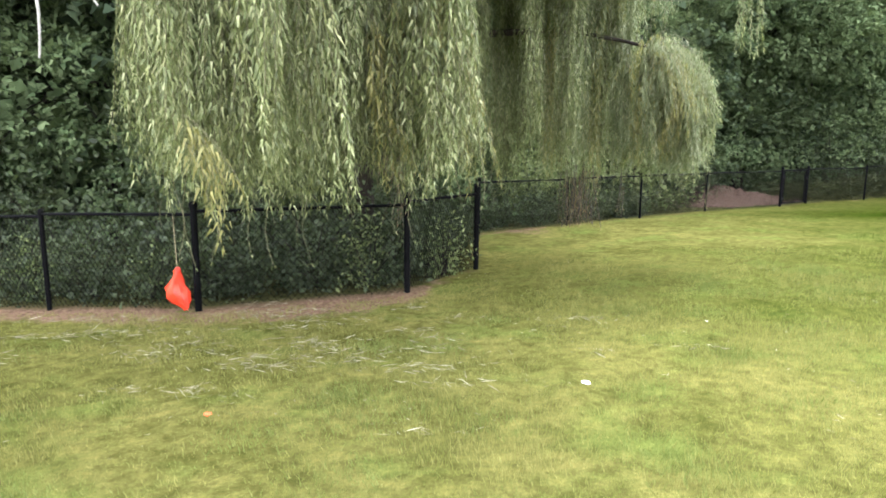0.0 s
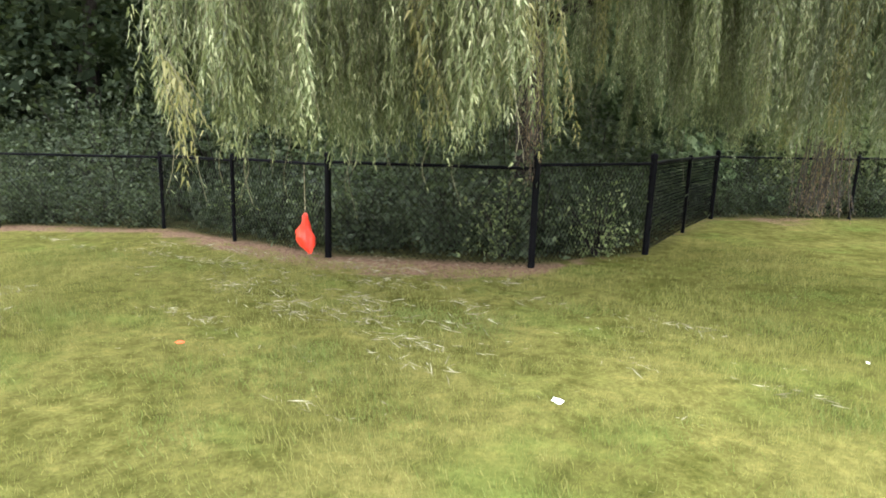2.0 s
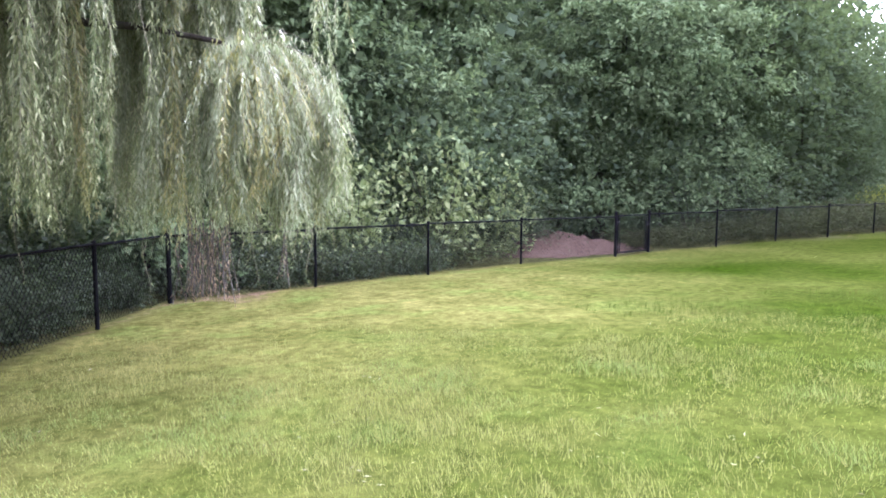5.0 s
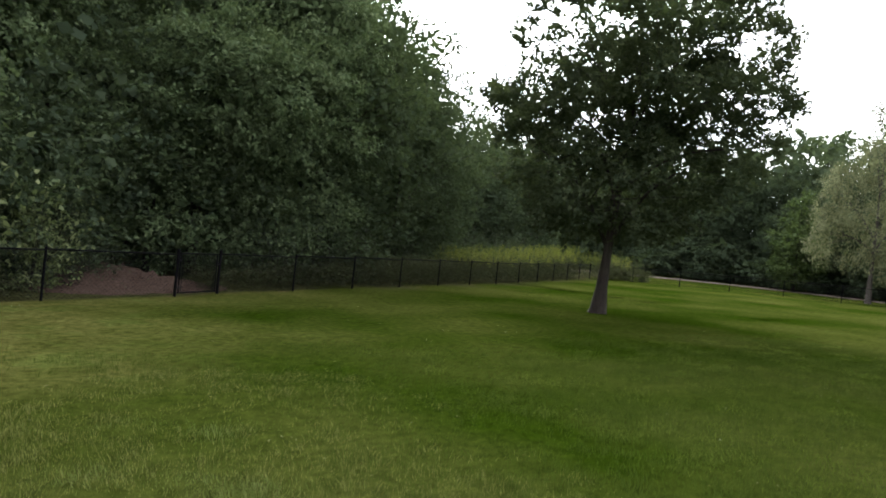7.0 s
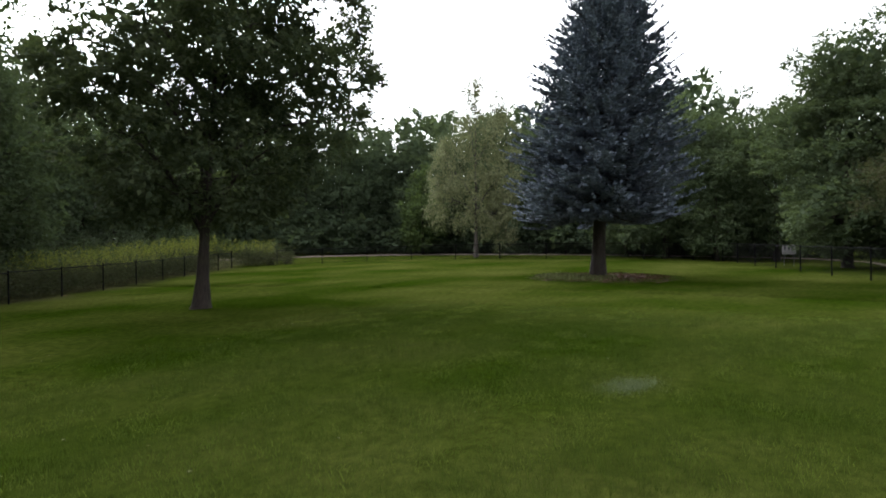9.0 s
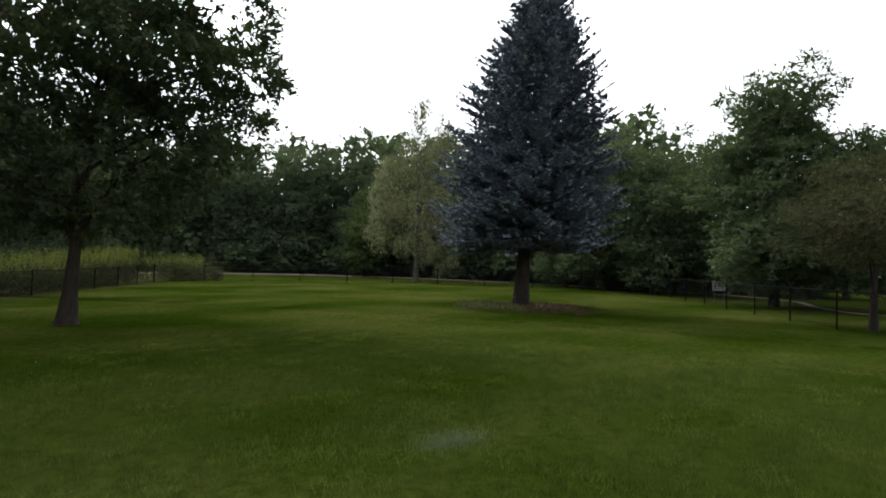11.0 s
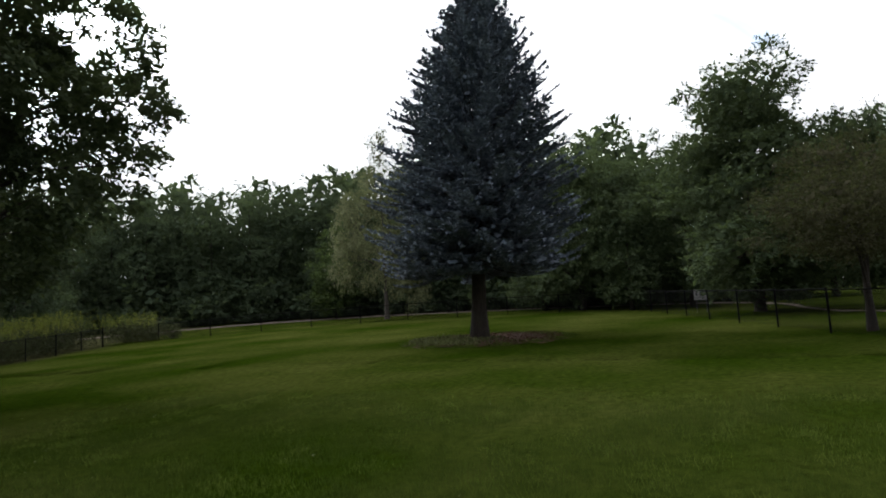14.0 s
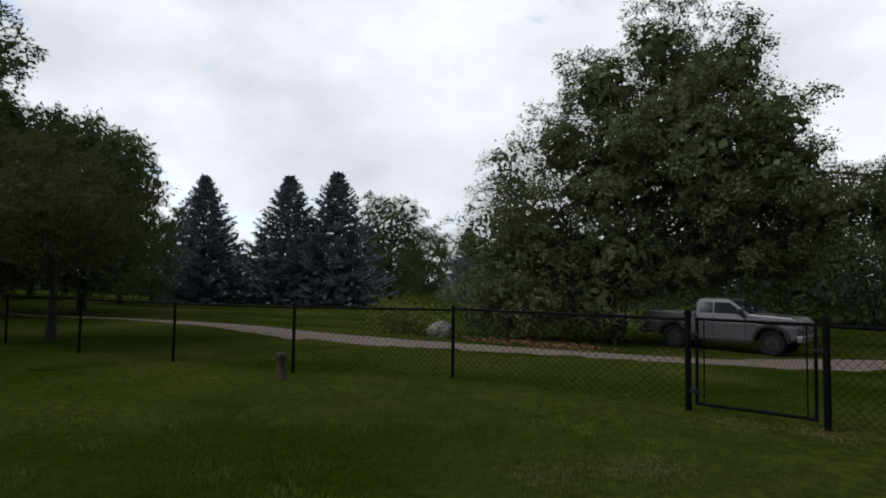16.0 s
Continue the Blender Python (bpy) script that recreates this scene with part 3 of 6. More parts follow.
    # sprigs over the upper and outer side of each pad
    own = rng.choice(len(mid), sprigs, p=size_b**2 / (size_b**2).sum())
    u = rng.normal(size=(sprigs, 3)) + 0.75 * d[own] + np.array([0, 0, 0.4])
    u /= np.linalg.norm(u, axis=1, keepdims=True)
    src = mid[own] + u * (size_b[own] * rng.uniform(0.05, 1.0, sprigs) ** ragged)[:, None] * np.array([1, 1, pad])
    # the rest lie evenly over the lobes and close them
    even = rng.random(sprigs) < skin
    at = rng.choice(len(lob), sprigs, p=share)
    v = rng.normal(size=(sprigs, 3))
    v /= np.linalg.norm(v, axis=1, keepdims=True)
    src = np.where(even[:, None], lob[at, :3] + v * lob[at, 3:] * rng.uniform(0.55, 0.97, sprigs)[:, None], src)
    u = np.where(even[:, None], v, u)
    way = u * np.array([1, 1, 0.4]) + 0.4 * np.where(even[:, None], v, d[own]) + rng.normal(size=(sprigs, 3)) * 0.45 - np.array([0, 0, droop])
    way /= np.linalg.norm(way, axis=1, keepdims=True)
    long = spread * rng.uniform(0.6, 1.3, sprigs)
    n = sprigs * leaves
    src, way, u, long = (np.repeat(a, leaves, axis=0) for a in (src, way, u, long))
    base = src + way * (long * rng.uniform(-0.4, 0.9, n))[:, None] + rng.normal(size=(n, 3)) * (long * 0.24)[:, None] * np.array([1, 1, 0.7])
    axis = way + rng.normal(size=(n, 3)) * 0.55
    axis /= np.linalg.norm(axis, axis=1, keepdims=True)
    up = 0.55 * u + np.array([0, 0, 0.7]) + rng.normal(size=(n, 3)) * 0.32
    up -= axis * (up * axis).sum(1, keepdims=True)
    up /= np.linalg.norm(up, axis=1, keepdims=True) + 1e-6
    side = np.cross(axis, up)
    size = (leaf * rng.uniform(0.65, 1.3, n))[:, None]
    half = size * leaf_w / 2
    if tri:
        co = np.stack([base - side * half, base + side * half, base + axis * size], 1).reshape(-1, 3)
        tris, quads = np.arange(3 * n).reshape(n, 3), None
    else:
        belly = base + axis * size * 0.45 + up * half * 0.35
        co = np.stack([base, belly + side * half, base + axis * size, belly - side * half], 1).reshape(-1, 3)
        tris, quads = None, np.arange(4 * n).reshape(n, 4)
    if core:
        # a closed inner layer of overlapping leaves
        solid = share * (np.arange(len(lob)) < len(lob) - airy)
        pc = rng.choice(len(lob), core, p=solid / solid.sum())
        dd = rng.normal(size=(core, 3))
        dd /= np.linalg.norm(dd, axis=1, keepdims=True)
        inner = lob[pc, :3] + dd * lob[pc, 3:] * np.where(rng.random(core) < 0.62, rng.uniform(depth - 0.16, depth, core), depth * rng.uniform(0.25, 0.85, core))[:, None]
        face = dd + rng.normal(size=(core, 3)) * 0.3
        ax = np.cross(face, rng.normal(size=(core, 3)))
        ax /= np.linalg.norm(ax, axis=1, keepdims=True)
        sd = np.cross(ax, face)
        sd /= np.linalg.norm(sd, axis=1, keepdims=True)
        L, W = (core_leaf * rng.uniform(0.6, 1.3, core))[:, None], (core_leaf * rng.uniform(0.3, 0.5, core))[:, None]
        co2 = np.stack([inner - ax * L / 2, inner + sd * W, inner + ax * L / 2, inner - sd * W], 1).reshape(-1, 3)
        q2 = np.arange(4 * core).reshape(core, 4) + len(co)
        co, quads = np.concatenate([co, co2]), q2 if quads is None else np.concatenate([quads, q2])
    co[:, 2] = np.maximum(co[:, 2], 0.06)
    return wood.mesh("trunk", bark, True), raw_mesh("crown", co, quads, tris, mat=leaf_mat_)


def plant(name, meshes, at, label, category="tree", group=""):
    t = thing(name, at, label, category, group)
    part("trunk", meshes[0], None, t)
    part("crown", meshes[1], None, t)
    return t


def stand(x, y, turn=0.0, size=1.0, dz=0.0, high=1.0):
    return Matrix.LocRotScale(on(x, y, dz), Euler((0, 0, radians(turn))), (size, size, size * high))


# the shade tree on the lawn
MAPLE_LOBES = [(0.1, 0.0, 4.1, 2.9, 2.9, 1.2), (-1.2, 1.4, 5.0, 2.6, 2.6, 1.6), (1.6, -1.2, 4.8, 2.3, 2.3, 1.1), (-0.6, 0.8, 6.2, 2.4, 2.4, 1.2)]
MAPLE_LOBES += [(0.3 + 2.7 * math.cos(a), 0.1 + 2.7 * math.sin(a), 7.6 + 0.5 * math.sin(2 * a), 1.8, 1.8, 1.6) for a in (0.3, 1.35, 2.4, 3.45, 4.5, 5.5)]
MAPLE_LOBES += [(0.4, 0.3, 9.9, 2.0, 2.0, 1.5), (1.9, -2.9, 8.8, 1.4, 1.4, 1.4), (1.3, -1.4, 10.5, 1.5, 1.5, 1.2), (3.0, -2.6, 7.4, 1.5, 1.5, 1.3), (2.7, -2.3, 5.7, 1.4, 1.4, 1.0)]
plant("maple_tree", grow(11, 11.0, 0.2, MAPLE_LOBES, 6400, 12, 0.14, BARK, MAPLE_LEAF, lean=(0.5, -0.3), fork=0.2, spread=0.3, flare=2.1, per=46, bough=(0.34, 0.56), leaf_w=0.85, limb_r=0.55, tri=True, ragged=0.5, skin=0.22, pad=0.75),
      stand(23.06, 17.34), "round-headed maple shading the lawn, dark green leaves", "tree")


def spruce(seed, height, radius, skirt, whorls, per, step, blade, lean=(0, 0), core=0, taper=1.6, sides=9):
    """Trunk and needled boughs of a spruce: whorls of flat sprays with upturned fingers at their ends."""
    rng = np.random.default_rng(seed)
    wood = Heap()
    zs = np.linspace(-0.15, height * 0.99, 12)
    rad = 0.021 * height * (1 - 0.97 * np.clip(zs / height, 0, 1)) + 0.008
    rad[0] *= 1.35
    bend = np.clip(zs / height, 0, 1) ** 1.3
    wood.tube(np.stack([0.03 * np.sin(zs) + lean[0] * bend, 0.03 * np.cos(zs * 0.7) + lean[1] * bend, zs], 1), rad, sides)
    base, axes, lens = [], [], []
    for k in range(whorls):
        f = (k / (whorls - 1)) ** 0.94
        prof = (1 - f**taper) * (0.8 + 0.2 * min(1, f / 0.1)) + 0.015
        turn = rng.uniform(0, 6.28)
        count = max(5, int(per * (1 - 0.5 * f)))
        for b in range(count):
            az = turn + 2 * np.pi * b / count + rng.normal() * 0.16
            L = radius * prof * rng.uniform(0.72, 1.1) + 0.14
            out = np.array([np.cos(az), np.sin(az), 0])
            lat = np.array([-out[1], out[0], 0])
            rise = -0.40 + 0.66 * f + rng.normal() * 0.06
            z = skirt + (height - skirt) * f + rng.normal() * 0.05 - min(0, rise) * 0.25 * L

            def along(s):
                s = np.asarray(s)[:, None]
                return np.array([0, 0, z]) + out * L * s + np.array([0, 0, 1.0]) * L * (rise * s - 0.05 * np.sin(s * np.pi) + 0.2 * s**3) + lat * 0.05 * L * np.sin(s * 3)

            t = np.linspace(0, 1, 6)
            if b % 2 == 0:
                wood.tube(along(t), np.linspace(0.028 * (1 - 0.7 * f), 0.005, 6), 4)
            m = max(5, int(L * 0.8 / step))
            s = np.linspace(0.2, 1.0, m) + rng.normal(size=m) * 0.02
            p = along(s)
            reach = blade * (0.7 + 0.9 * np.sin(np.clip((s - 0.1) / 0.95, 0, 1) * np.pi) * min(1.0, L / 1.6))
            for sgn in (-1, 1, 0):
                # side twigs point forward and end in a lifted finger; the third set stands on the bough
                fwd = rng.uniform(0.55, 0.95, m) if sgn else np.full(m, 1.0)
                lift = (0.02 + 0.3 * f + 0.14 * s**2 + rng.normal(size=m) * 0.1) if sgn else (0.3 + 0.4 * f + rng.normal(size=m) * 0.15)
                w = out * fwd[:, None] + lat * (sgn * rng.uniform(0.5, 0.95, m))[:, None] + np.array([0, 0, 1.0]) * lift[:, None]
                w /= np.linalg.norm(w, axis=1, keepdims=True)
                ln = reach * rng.uniform(0.75, 1.2, m) * (1.0 if sgn else 0.6)
                base.append(p)
                axes.append(w)
                lens.append(ln)
                base.append(p + w * ln[:, None] * 0.7)
                axes.append(w + np.array([0, 0, 0.32]) + rng.normal(size=(m, 3)) * 0.25)
                lens.append(ln * 0.6)
                if sgn:
                    base.append(p + w * ln[:, None] * 0.45)
                    axes.append(w + out * 0.6 - lat * sgn * 0.3 + rng.normal(size=(m, 3)) * 0.2)
                    lens.append(ln * 0.55)
    base, axes, lens = np.concatenate(base), np.concatenate(axes), np.concatenate(lens)
    n = len(base)
    axes /= np.linalg.norm(axes, axis=1, keepdims=True)
    up = np.array([0, 0, 1.0]) + rng.normal(size=(n, 3)) * 0.3
    up -= axes * (up * axes).sum(1, keepdims=True)
    up /= np.linalg.norm(up, axis=1, keepdims=True) + 1e-6
    side = np.cross(axes, up)
    half = (blade * 0.27 * rng.uniform(0.8, 1.25, n))[:, None]
    tip = base + axes * lens[:, None]
    belly = base + axes * (lens * 0.5)[:, None]
    co = np.stack([base, belly + side * half - up * half * 0.5, tip, belly - side * half - up * half * 0.5], 1).reshape(-1, 3)
    q = np.arange(4 * n).reshape(n, 4)
    if core:
        # dense inner needles
        f = rng.uniform(0, 1, core) ** 1.5
        az = rng.uniform(0, 2 * np.pi, core)
        rr = radius * (1 - f**taper) * rng.uniform(0.2, 0.75, core)
        b2 = np.stack([np.cos(az) * rr, np.sin(az) * rr, skirt + 0.1 + (height - skirt) * f - 0.12 * rr], 1)
        a2 = np.stack([np.cos(az) + rng.normal(size=core) * 0.8, np.sin(az) + rng.normal(size=core) * 0.8, rng.normal(size=core) * 0.3], 1)
        co2, q2 = leaf_cards(rng, b2, a2, np.full(core, blade * 1.5), np.full(core, blade * 0.8), 0.4)
        co, q = np.concatenate([co, co2]), np.concatenate([q, q2 + len(co)])
    co[:, :2] += np.array(lean) * (np.clip(co[:, 2:] / height, 0, 1) ** 1.3)
    co[:, 2] = np.maximum(co[:, 2], 0.05)
    return wood.mesh("trunk", BARK, True), raw_mesh("crown", co, q, mat=SPRUCE_NEEDLE)


plant("blue_spruce", spruce(21, 13.9, 3.85, 2.75, 52, 20, 0.095, 0.19, lean=(1.1, -0.45), core=5200, taper=1.76), stand(36.1, 9.02), "tall blue spruce with a bare lower trunk on the lawn")
SMALL_SPRUCE = spruce(22, 10.4, 5.1, 0.3, 28, 15, 0.22, 0.34, core=1500, taper=1.12, sides=6)
for x, y, s, turn in ((67.0, -18.3, 0.98, 0), (63.6, -24.2, 1.02, 80), (61.0, -27.3, 1.06, 200)):
    plant("blue_spruce", SMALL_SPRUCE, stand(x, y, turn, s), "blue spruce standing in a row across the drive", group="row of spruces across the drive")

# trees beyond the drive-side fence
BROAD_LOBES = [(-1.6, 0.6, 10.2, 2.2, 2.2, 2.0), (1.7, -0.5, 10.7, 2.4, 2.4, 2.1), (-2.0, -0.8, 7.6, 2.5, 2.5, 2.0), (1.9, 0.8, 7.4, 2.5, 2.5, 2.0), (0.0, 0.0, 5.0, 3.3, 3.3, 2.0), (-2.0, 1.4, 3.2, 2.3, 2.3, 1.8), (2.0, -1.4, 3.0, 2.3, 2.3, 1.8), (0.4, 0.4, 2.0, 2.6, 2.6, 1.5), (0.0, 0.2, 8.6, 2.4, 2.4, 1.8), (0.2, 0, 10.4, 1.8, 1.8, 1.5)]
BROAD = grow(31, 12.6, 0.24, BROAD_LOBES, 4600, 12, 0.165, BARK, BROAD_LEAF, fork=0.12, spread=0.4, core=2700, core_leaf=0.4, depth=0.78, per=36, tri=True, leaf_w=0.8, ragged=0.45)
BROAD_FAR = grow(32, 12.6, 0.24, BROAD_LOBES, 2000, 9, 0.21, BARK, BROAD_LEAF, fork=0.12, spread=0.5, core=800, core_leaf=0.45, depth=0.74, bare=True, per=24, tri=True, leaf_w=0.8, ragged=0.45)
plant("maple_tree", BROAD, stand(49.0, -0.7, 200, 1.04, high=0.92), "tall full maple behind the drive-side fence", group="trees by the drive")
ROUND_LOBES = [(0, 0, 2.7, 2.6, 2.6, 1.9), (0.9, 0.8, 4.4, 2.2, 2.2, 1.8), (-0.9, -0.9, 4.6, 2.2, 2.2, 1.8), (1.2, -1.1, 6.6, 1.7, 1.7, 1.5), (-1.3, 1.0, 6.7, 1.7, 1.7, 1.5), (-0.9, -1.3, 7.0, 1.6, 1.6, 1.5), (1.0, 1.2, 7.2, 1.6, 1.6, 1.5), (0, 0, 7.8, 1.6, 1.6, 1.2)]
ROUND = grow(37, 8.6, 0.2, ROUND_LOBES, 3600, 12, 0.13, BARK, BROAD_LEAF, fork=0.12, spread=0.36, core=2600, core_leaf=0.36, depth=0.78, per=36, tri=True, leaf_w=0.8, ragged=0.45)
plant("maple_tree", ROUND, stand(46.95, -5.6, 60, 0.97), "broad maple behind the drive-side fence", group="trees by the drive")
for x, y, turn, s in ((59.8, 10.0, 10, 0.95), (60.4, 6.6, 120, 0.88), (58.2, 2.6, 250, 0.88), (70, 8, 40, 1.0), (71, -1, 100, 1.0), (76, 3.6, 160, 1.0), (78, -6, 220, 0.95), (66.5, -6.5, 10, 0.9), (60.5, -12.5, 50, 0.45), (56.5, 6.2, 70, 0.62), (62.6, 13.6, 20, 0.8), (56.5, -9.5, 30, 0.62)):
    plant("maple_tree", BROAD_FAR, stand(x, y, turn, s), "full green maple beyond the yard's corner", group="trees by the drive")
plant("crabapple_tree", grow(33, 5.6, 0.13, [(0, 0, 3.4, 2.4, 2.4, 1.3), (-1.6, 0.6, 3.2, 1.7, 1.7, 1.1), (1.7, -0.6, 3.0, 1.7, 1.7, 1.1), (0.1, 0.3, 4.7, 1.5, 1.5, 0.9)], 2400, 12, 0.085, BARK, CRAB_LEAF, fork=0.16, spread=0.34, core=1200, core_leaf=0.2, depth=0.72, per=40, pad=0.5), stand(35.6, -2.6, 0), "spreading crabapple with dull reddish-brown leaves by the fence")
BIRCH_LOBES = [(0, 0, 12.2, 0.9, 0.9, 1.6), (1.6, -2.0, 11.4, 0.8, 0.8, 1.5), (-0.3, 0.4, 9.2, 1.7, 1.7, 2.2), (1.3, -1.8, 9.0, 1.6, 1.6, 2.2), (-1.6, 1.9, 6.4, 1.7, 1.7, 2.6), (-2.0, 2.8, 4.2, 1.3, 1.3, 2.2), (1.6, -2.0, 5.8, 2.0, 2.0, 2.8), (0.2, 0.1, 4.6, 2.4, 2.4, 2.6), (1.4, -1.8, 3.0, 2.0, 2.0, 2.0)]
plant("weeping_birch", grow(34, 13.6, 0.2, BIRCH_LOBES, 2400, 12, 0.17, BARK_GREY, BIRCH_LEAF, droop=1.5, spread=0.7, core=500, core_leaf=0.36, depth=0.62, per=26, tri=True), stand(59.3, 25.9, 0, 0.92, high=1.3), "tall weeping birch with yellowing drooping leaves")
BIG_LOBES = [(1.8, 0, 12.3, 1.2, 1.2, 1.6), (5.0, 0.2, 11.3, 1.2, 1.2, 1.6), (-0.4, -0.3, 10.6, 1.8, 1.8, 1.9), (2.6, 0.4, 9.6, 2.6, 2.6, 2.2), (5.9, -0.4, 8.7, 1.8, 1.8, 1.7), (-2.2, 0.2, 8.4, 1.6, 1.6, 1.8), (-0.2, 0.3, 6.3, 2.8, 2.8, 2.3), (4.0, 0.2, 6.2, 3.0, 3.0, 2.2), (7.6, 0.3, 5.4, 2.1, 2.1, 1.6), (10.2, 0.5, 5.7, 1.5, 1.5, 1.6), (-3.2, -0.6, 4.3, 2.4, 2.4, 2.3)]
BIG_LOBES += [(-0.2, -0.8, 3.4, 2.6, 2.6, 1.9), (4.6, 1.0, 4.2, 2.6, 2.6, 1.3), (-2.4, -0.8, 1.9, 2.2, 2.2, 1.7), (-4.2, -1.4, 1.7, 2.0, 2.0, 1.6), (-0.6, -1.6, 1.6, 2.0, 1.8, 1.5), (2.2, 0.6, 3.0, 2.4, 2.2, 1.4), (6.2, 1.6, 3.6, 2.4, 2.2, 1.3), (3.2, -0.6, 7.6, 3.0, 2.6, 2.4), (0.6, -0.4, 8.4, 2.3, 2.3, 2.0), (6.0, -0.4, 6.8, 2.2, 2.2, 1.7), (3.4, 0.3, 11.2, 1.6, 1.6, 1.4)]
BIG_LOBES += [(1.3, 0.2, 13.9, 0.95, 0.95, 1.3), (3.0, -0.2, 13.5, 0.9, 0.9, 1.3), (4.7, 0.3, 12.9, 0.95, 0.95, 1.3), (-1.4, 0.2, 11.9, 0.95, 0.95, 1.3), (-3.0, 0.2, 9.6, 1.0, 1.0, 1.3), (10.6, 0.5, 6.4, 1.3, 1.3, 1.3)]
BIG = grow(35, 14.2, 0.3, BIG_LOBES, 11000, 14, 0.115, BARK_GREY, POPLAR_LEAF, lean=(3.0, 0), fork=0.1, spread=0.42, core=10500, core_leaf=0.42, depth=0.7, droop=0.75, per=46, tri=True, leaf_w=0.75, bough=(0.26, 0.5), ragged=0.6, airy=6)
plant("silver_birch", BIG, stand(30.9, -22.2, 205.8), "large many-stemmed birch beside the drive with silvery leaves", group="birches by the drive")
LOW = grow(36, 8.6, 0.16, [(0, 0, 7.0, 1.2, 1.2, 1.5), (-0.8, 0.5, 5.2, 1.6, 1.6, 1.6), (1.1, -0.4, 4.4, 1.8, 1.8, 1.7), (0, 0.2, 2.6, 2.5, 2.5, 2.0), (-0.5, 0, 1.5, 2.6, 2.6, 1.4)], 2000, 13, 0.10, BARK_GREY, POPLAR_LEAF, fork=0.1, core=900, core_leaf=0.25, droop=0.75, per=40, tri=True, leaf_w=0.7)
plant("silver_birch", LOW, stand(33.4, -18.3, 0, 1.02), "smaller birch beside the large one", group="birches by the drive")
plant("silver_birch", LOW, stand(20.0, -37.5, 70, 1.0), "smaller birch beyond the parked truck", group="birches by the drive")

# woodland
FULL = [(0.2, 0, 12.9, 1.7, 1.7, 1.9), (-1.5, 0.8, 10.4, 2.1, 2.1, 2.0), (1.6, -0.9, 9.8, 2.2, 2.2, 2.1), (0.2, 1.6, 7.2, 2.7, 2.7, 2.2), (0.2, -1.6, 6.4, 2.7, 2.7, 2.2), (-1.4, 0.2, 4.2, 2.4, 2.4, 1.8), (1.6, 0.2, 3.2, 2.3, 2.3, 1.8), (0.0, 0.4, 1.7, 2.9, 2.9, 1.7)]
WILD = dict(tri=True, leaf_w=0.8, bough=(0.32, 0.55), ragged=0.45, pad=0.75)
NEAR_WOODS = [grow(40 + k, 15.0, 0.22, FULL, 2200, 10, 0.19, BARK, WOOD_LEAF, spread=0.5, core=800, core_leaf=0.38, per=26, **WILD) for k in range(2)]
FRONT_WOODS = [grow(56 + k, 15.0, 0.2, FULL, 5000, 12, 0.145, BARK, FRONT_LEAF, spread=0.5, core=2300, core_leaf=0.3, depth=0.74, per=50, leaf_w=0.6, tri=True, droop=0.4, bough=(0.34, 0.58), pad=0.5, ragged=0.5, skin=0.55) for k in range(2)]
FAR_WOODS = [grow(44 + k, 15.0, 0.24, FULL, 1000, 9, 0.27, BARK, WOOD_LEAF, spread=0.55, core=620, core_leaf=0.55, bare=True, per=18, **WILD) for k in range(3)]
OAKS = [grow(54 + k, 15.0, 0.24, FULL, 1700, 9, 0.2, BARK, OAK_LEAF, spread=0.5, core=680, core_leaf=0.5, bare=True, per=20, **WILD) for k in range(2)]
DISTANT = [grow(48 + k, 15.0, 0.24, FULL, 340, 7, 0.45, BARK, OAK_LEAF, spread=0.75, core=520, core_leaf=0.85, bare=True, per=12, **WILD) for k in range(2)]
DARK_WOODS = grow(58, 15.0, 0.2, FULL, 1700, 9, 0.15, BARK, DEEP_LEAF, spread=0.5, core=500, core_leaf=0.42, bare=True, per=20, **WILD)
rng = np.random.default_rng(77)
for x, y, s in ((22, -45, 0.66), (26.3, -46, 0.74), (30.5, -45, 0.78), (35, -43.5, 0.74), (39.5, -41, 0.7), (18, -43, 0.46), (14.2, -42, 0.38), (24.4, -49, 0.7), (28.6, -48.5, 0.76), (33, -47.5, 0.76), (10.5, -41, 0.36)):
    plant("woodland_tree", DARK_WOODS, stand(x, y, 31 * x, s), "leafy tree beyond the parked truck, shade put into its leaf colour", group="trees beyond the truck")
edge = [(-46, -14), (-34, -8), (-24, -2.0), (-13, 5.0), (-5.5, 9.4), (-0.8, 11.4), (0.0, 16.0), (4.6, 18.8), (10.2, 22.3)] + NORTH[1:]
cum = np.concatenate([[0], np.cumsum([math.dist(a, b) for a, b in zip(edge, edge[1:])])])
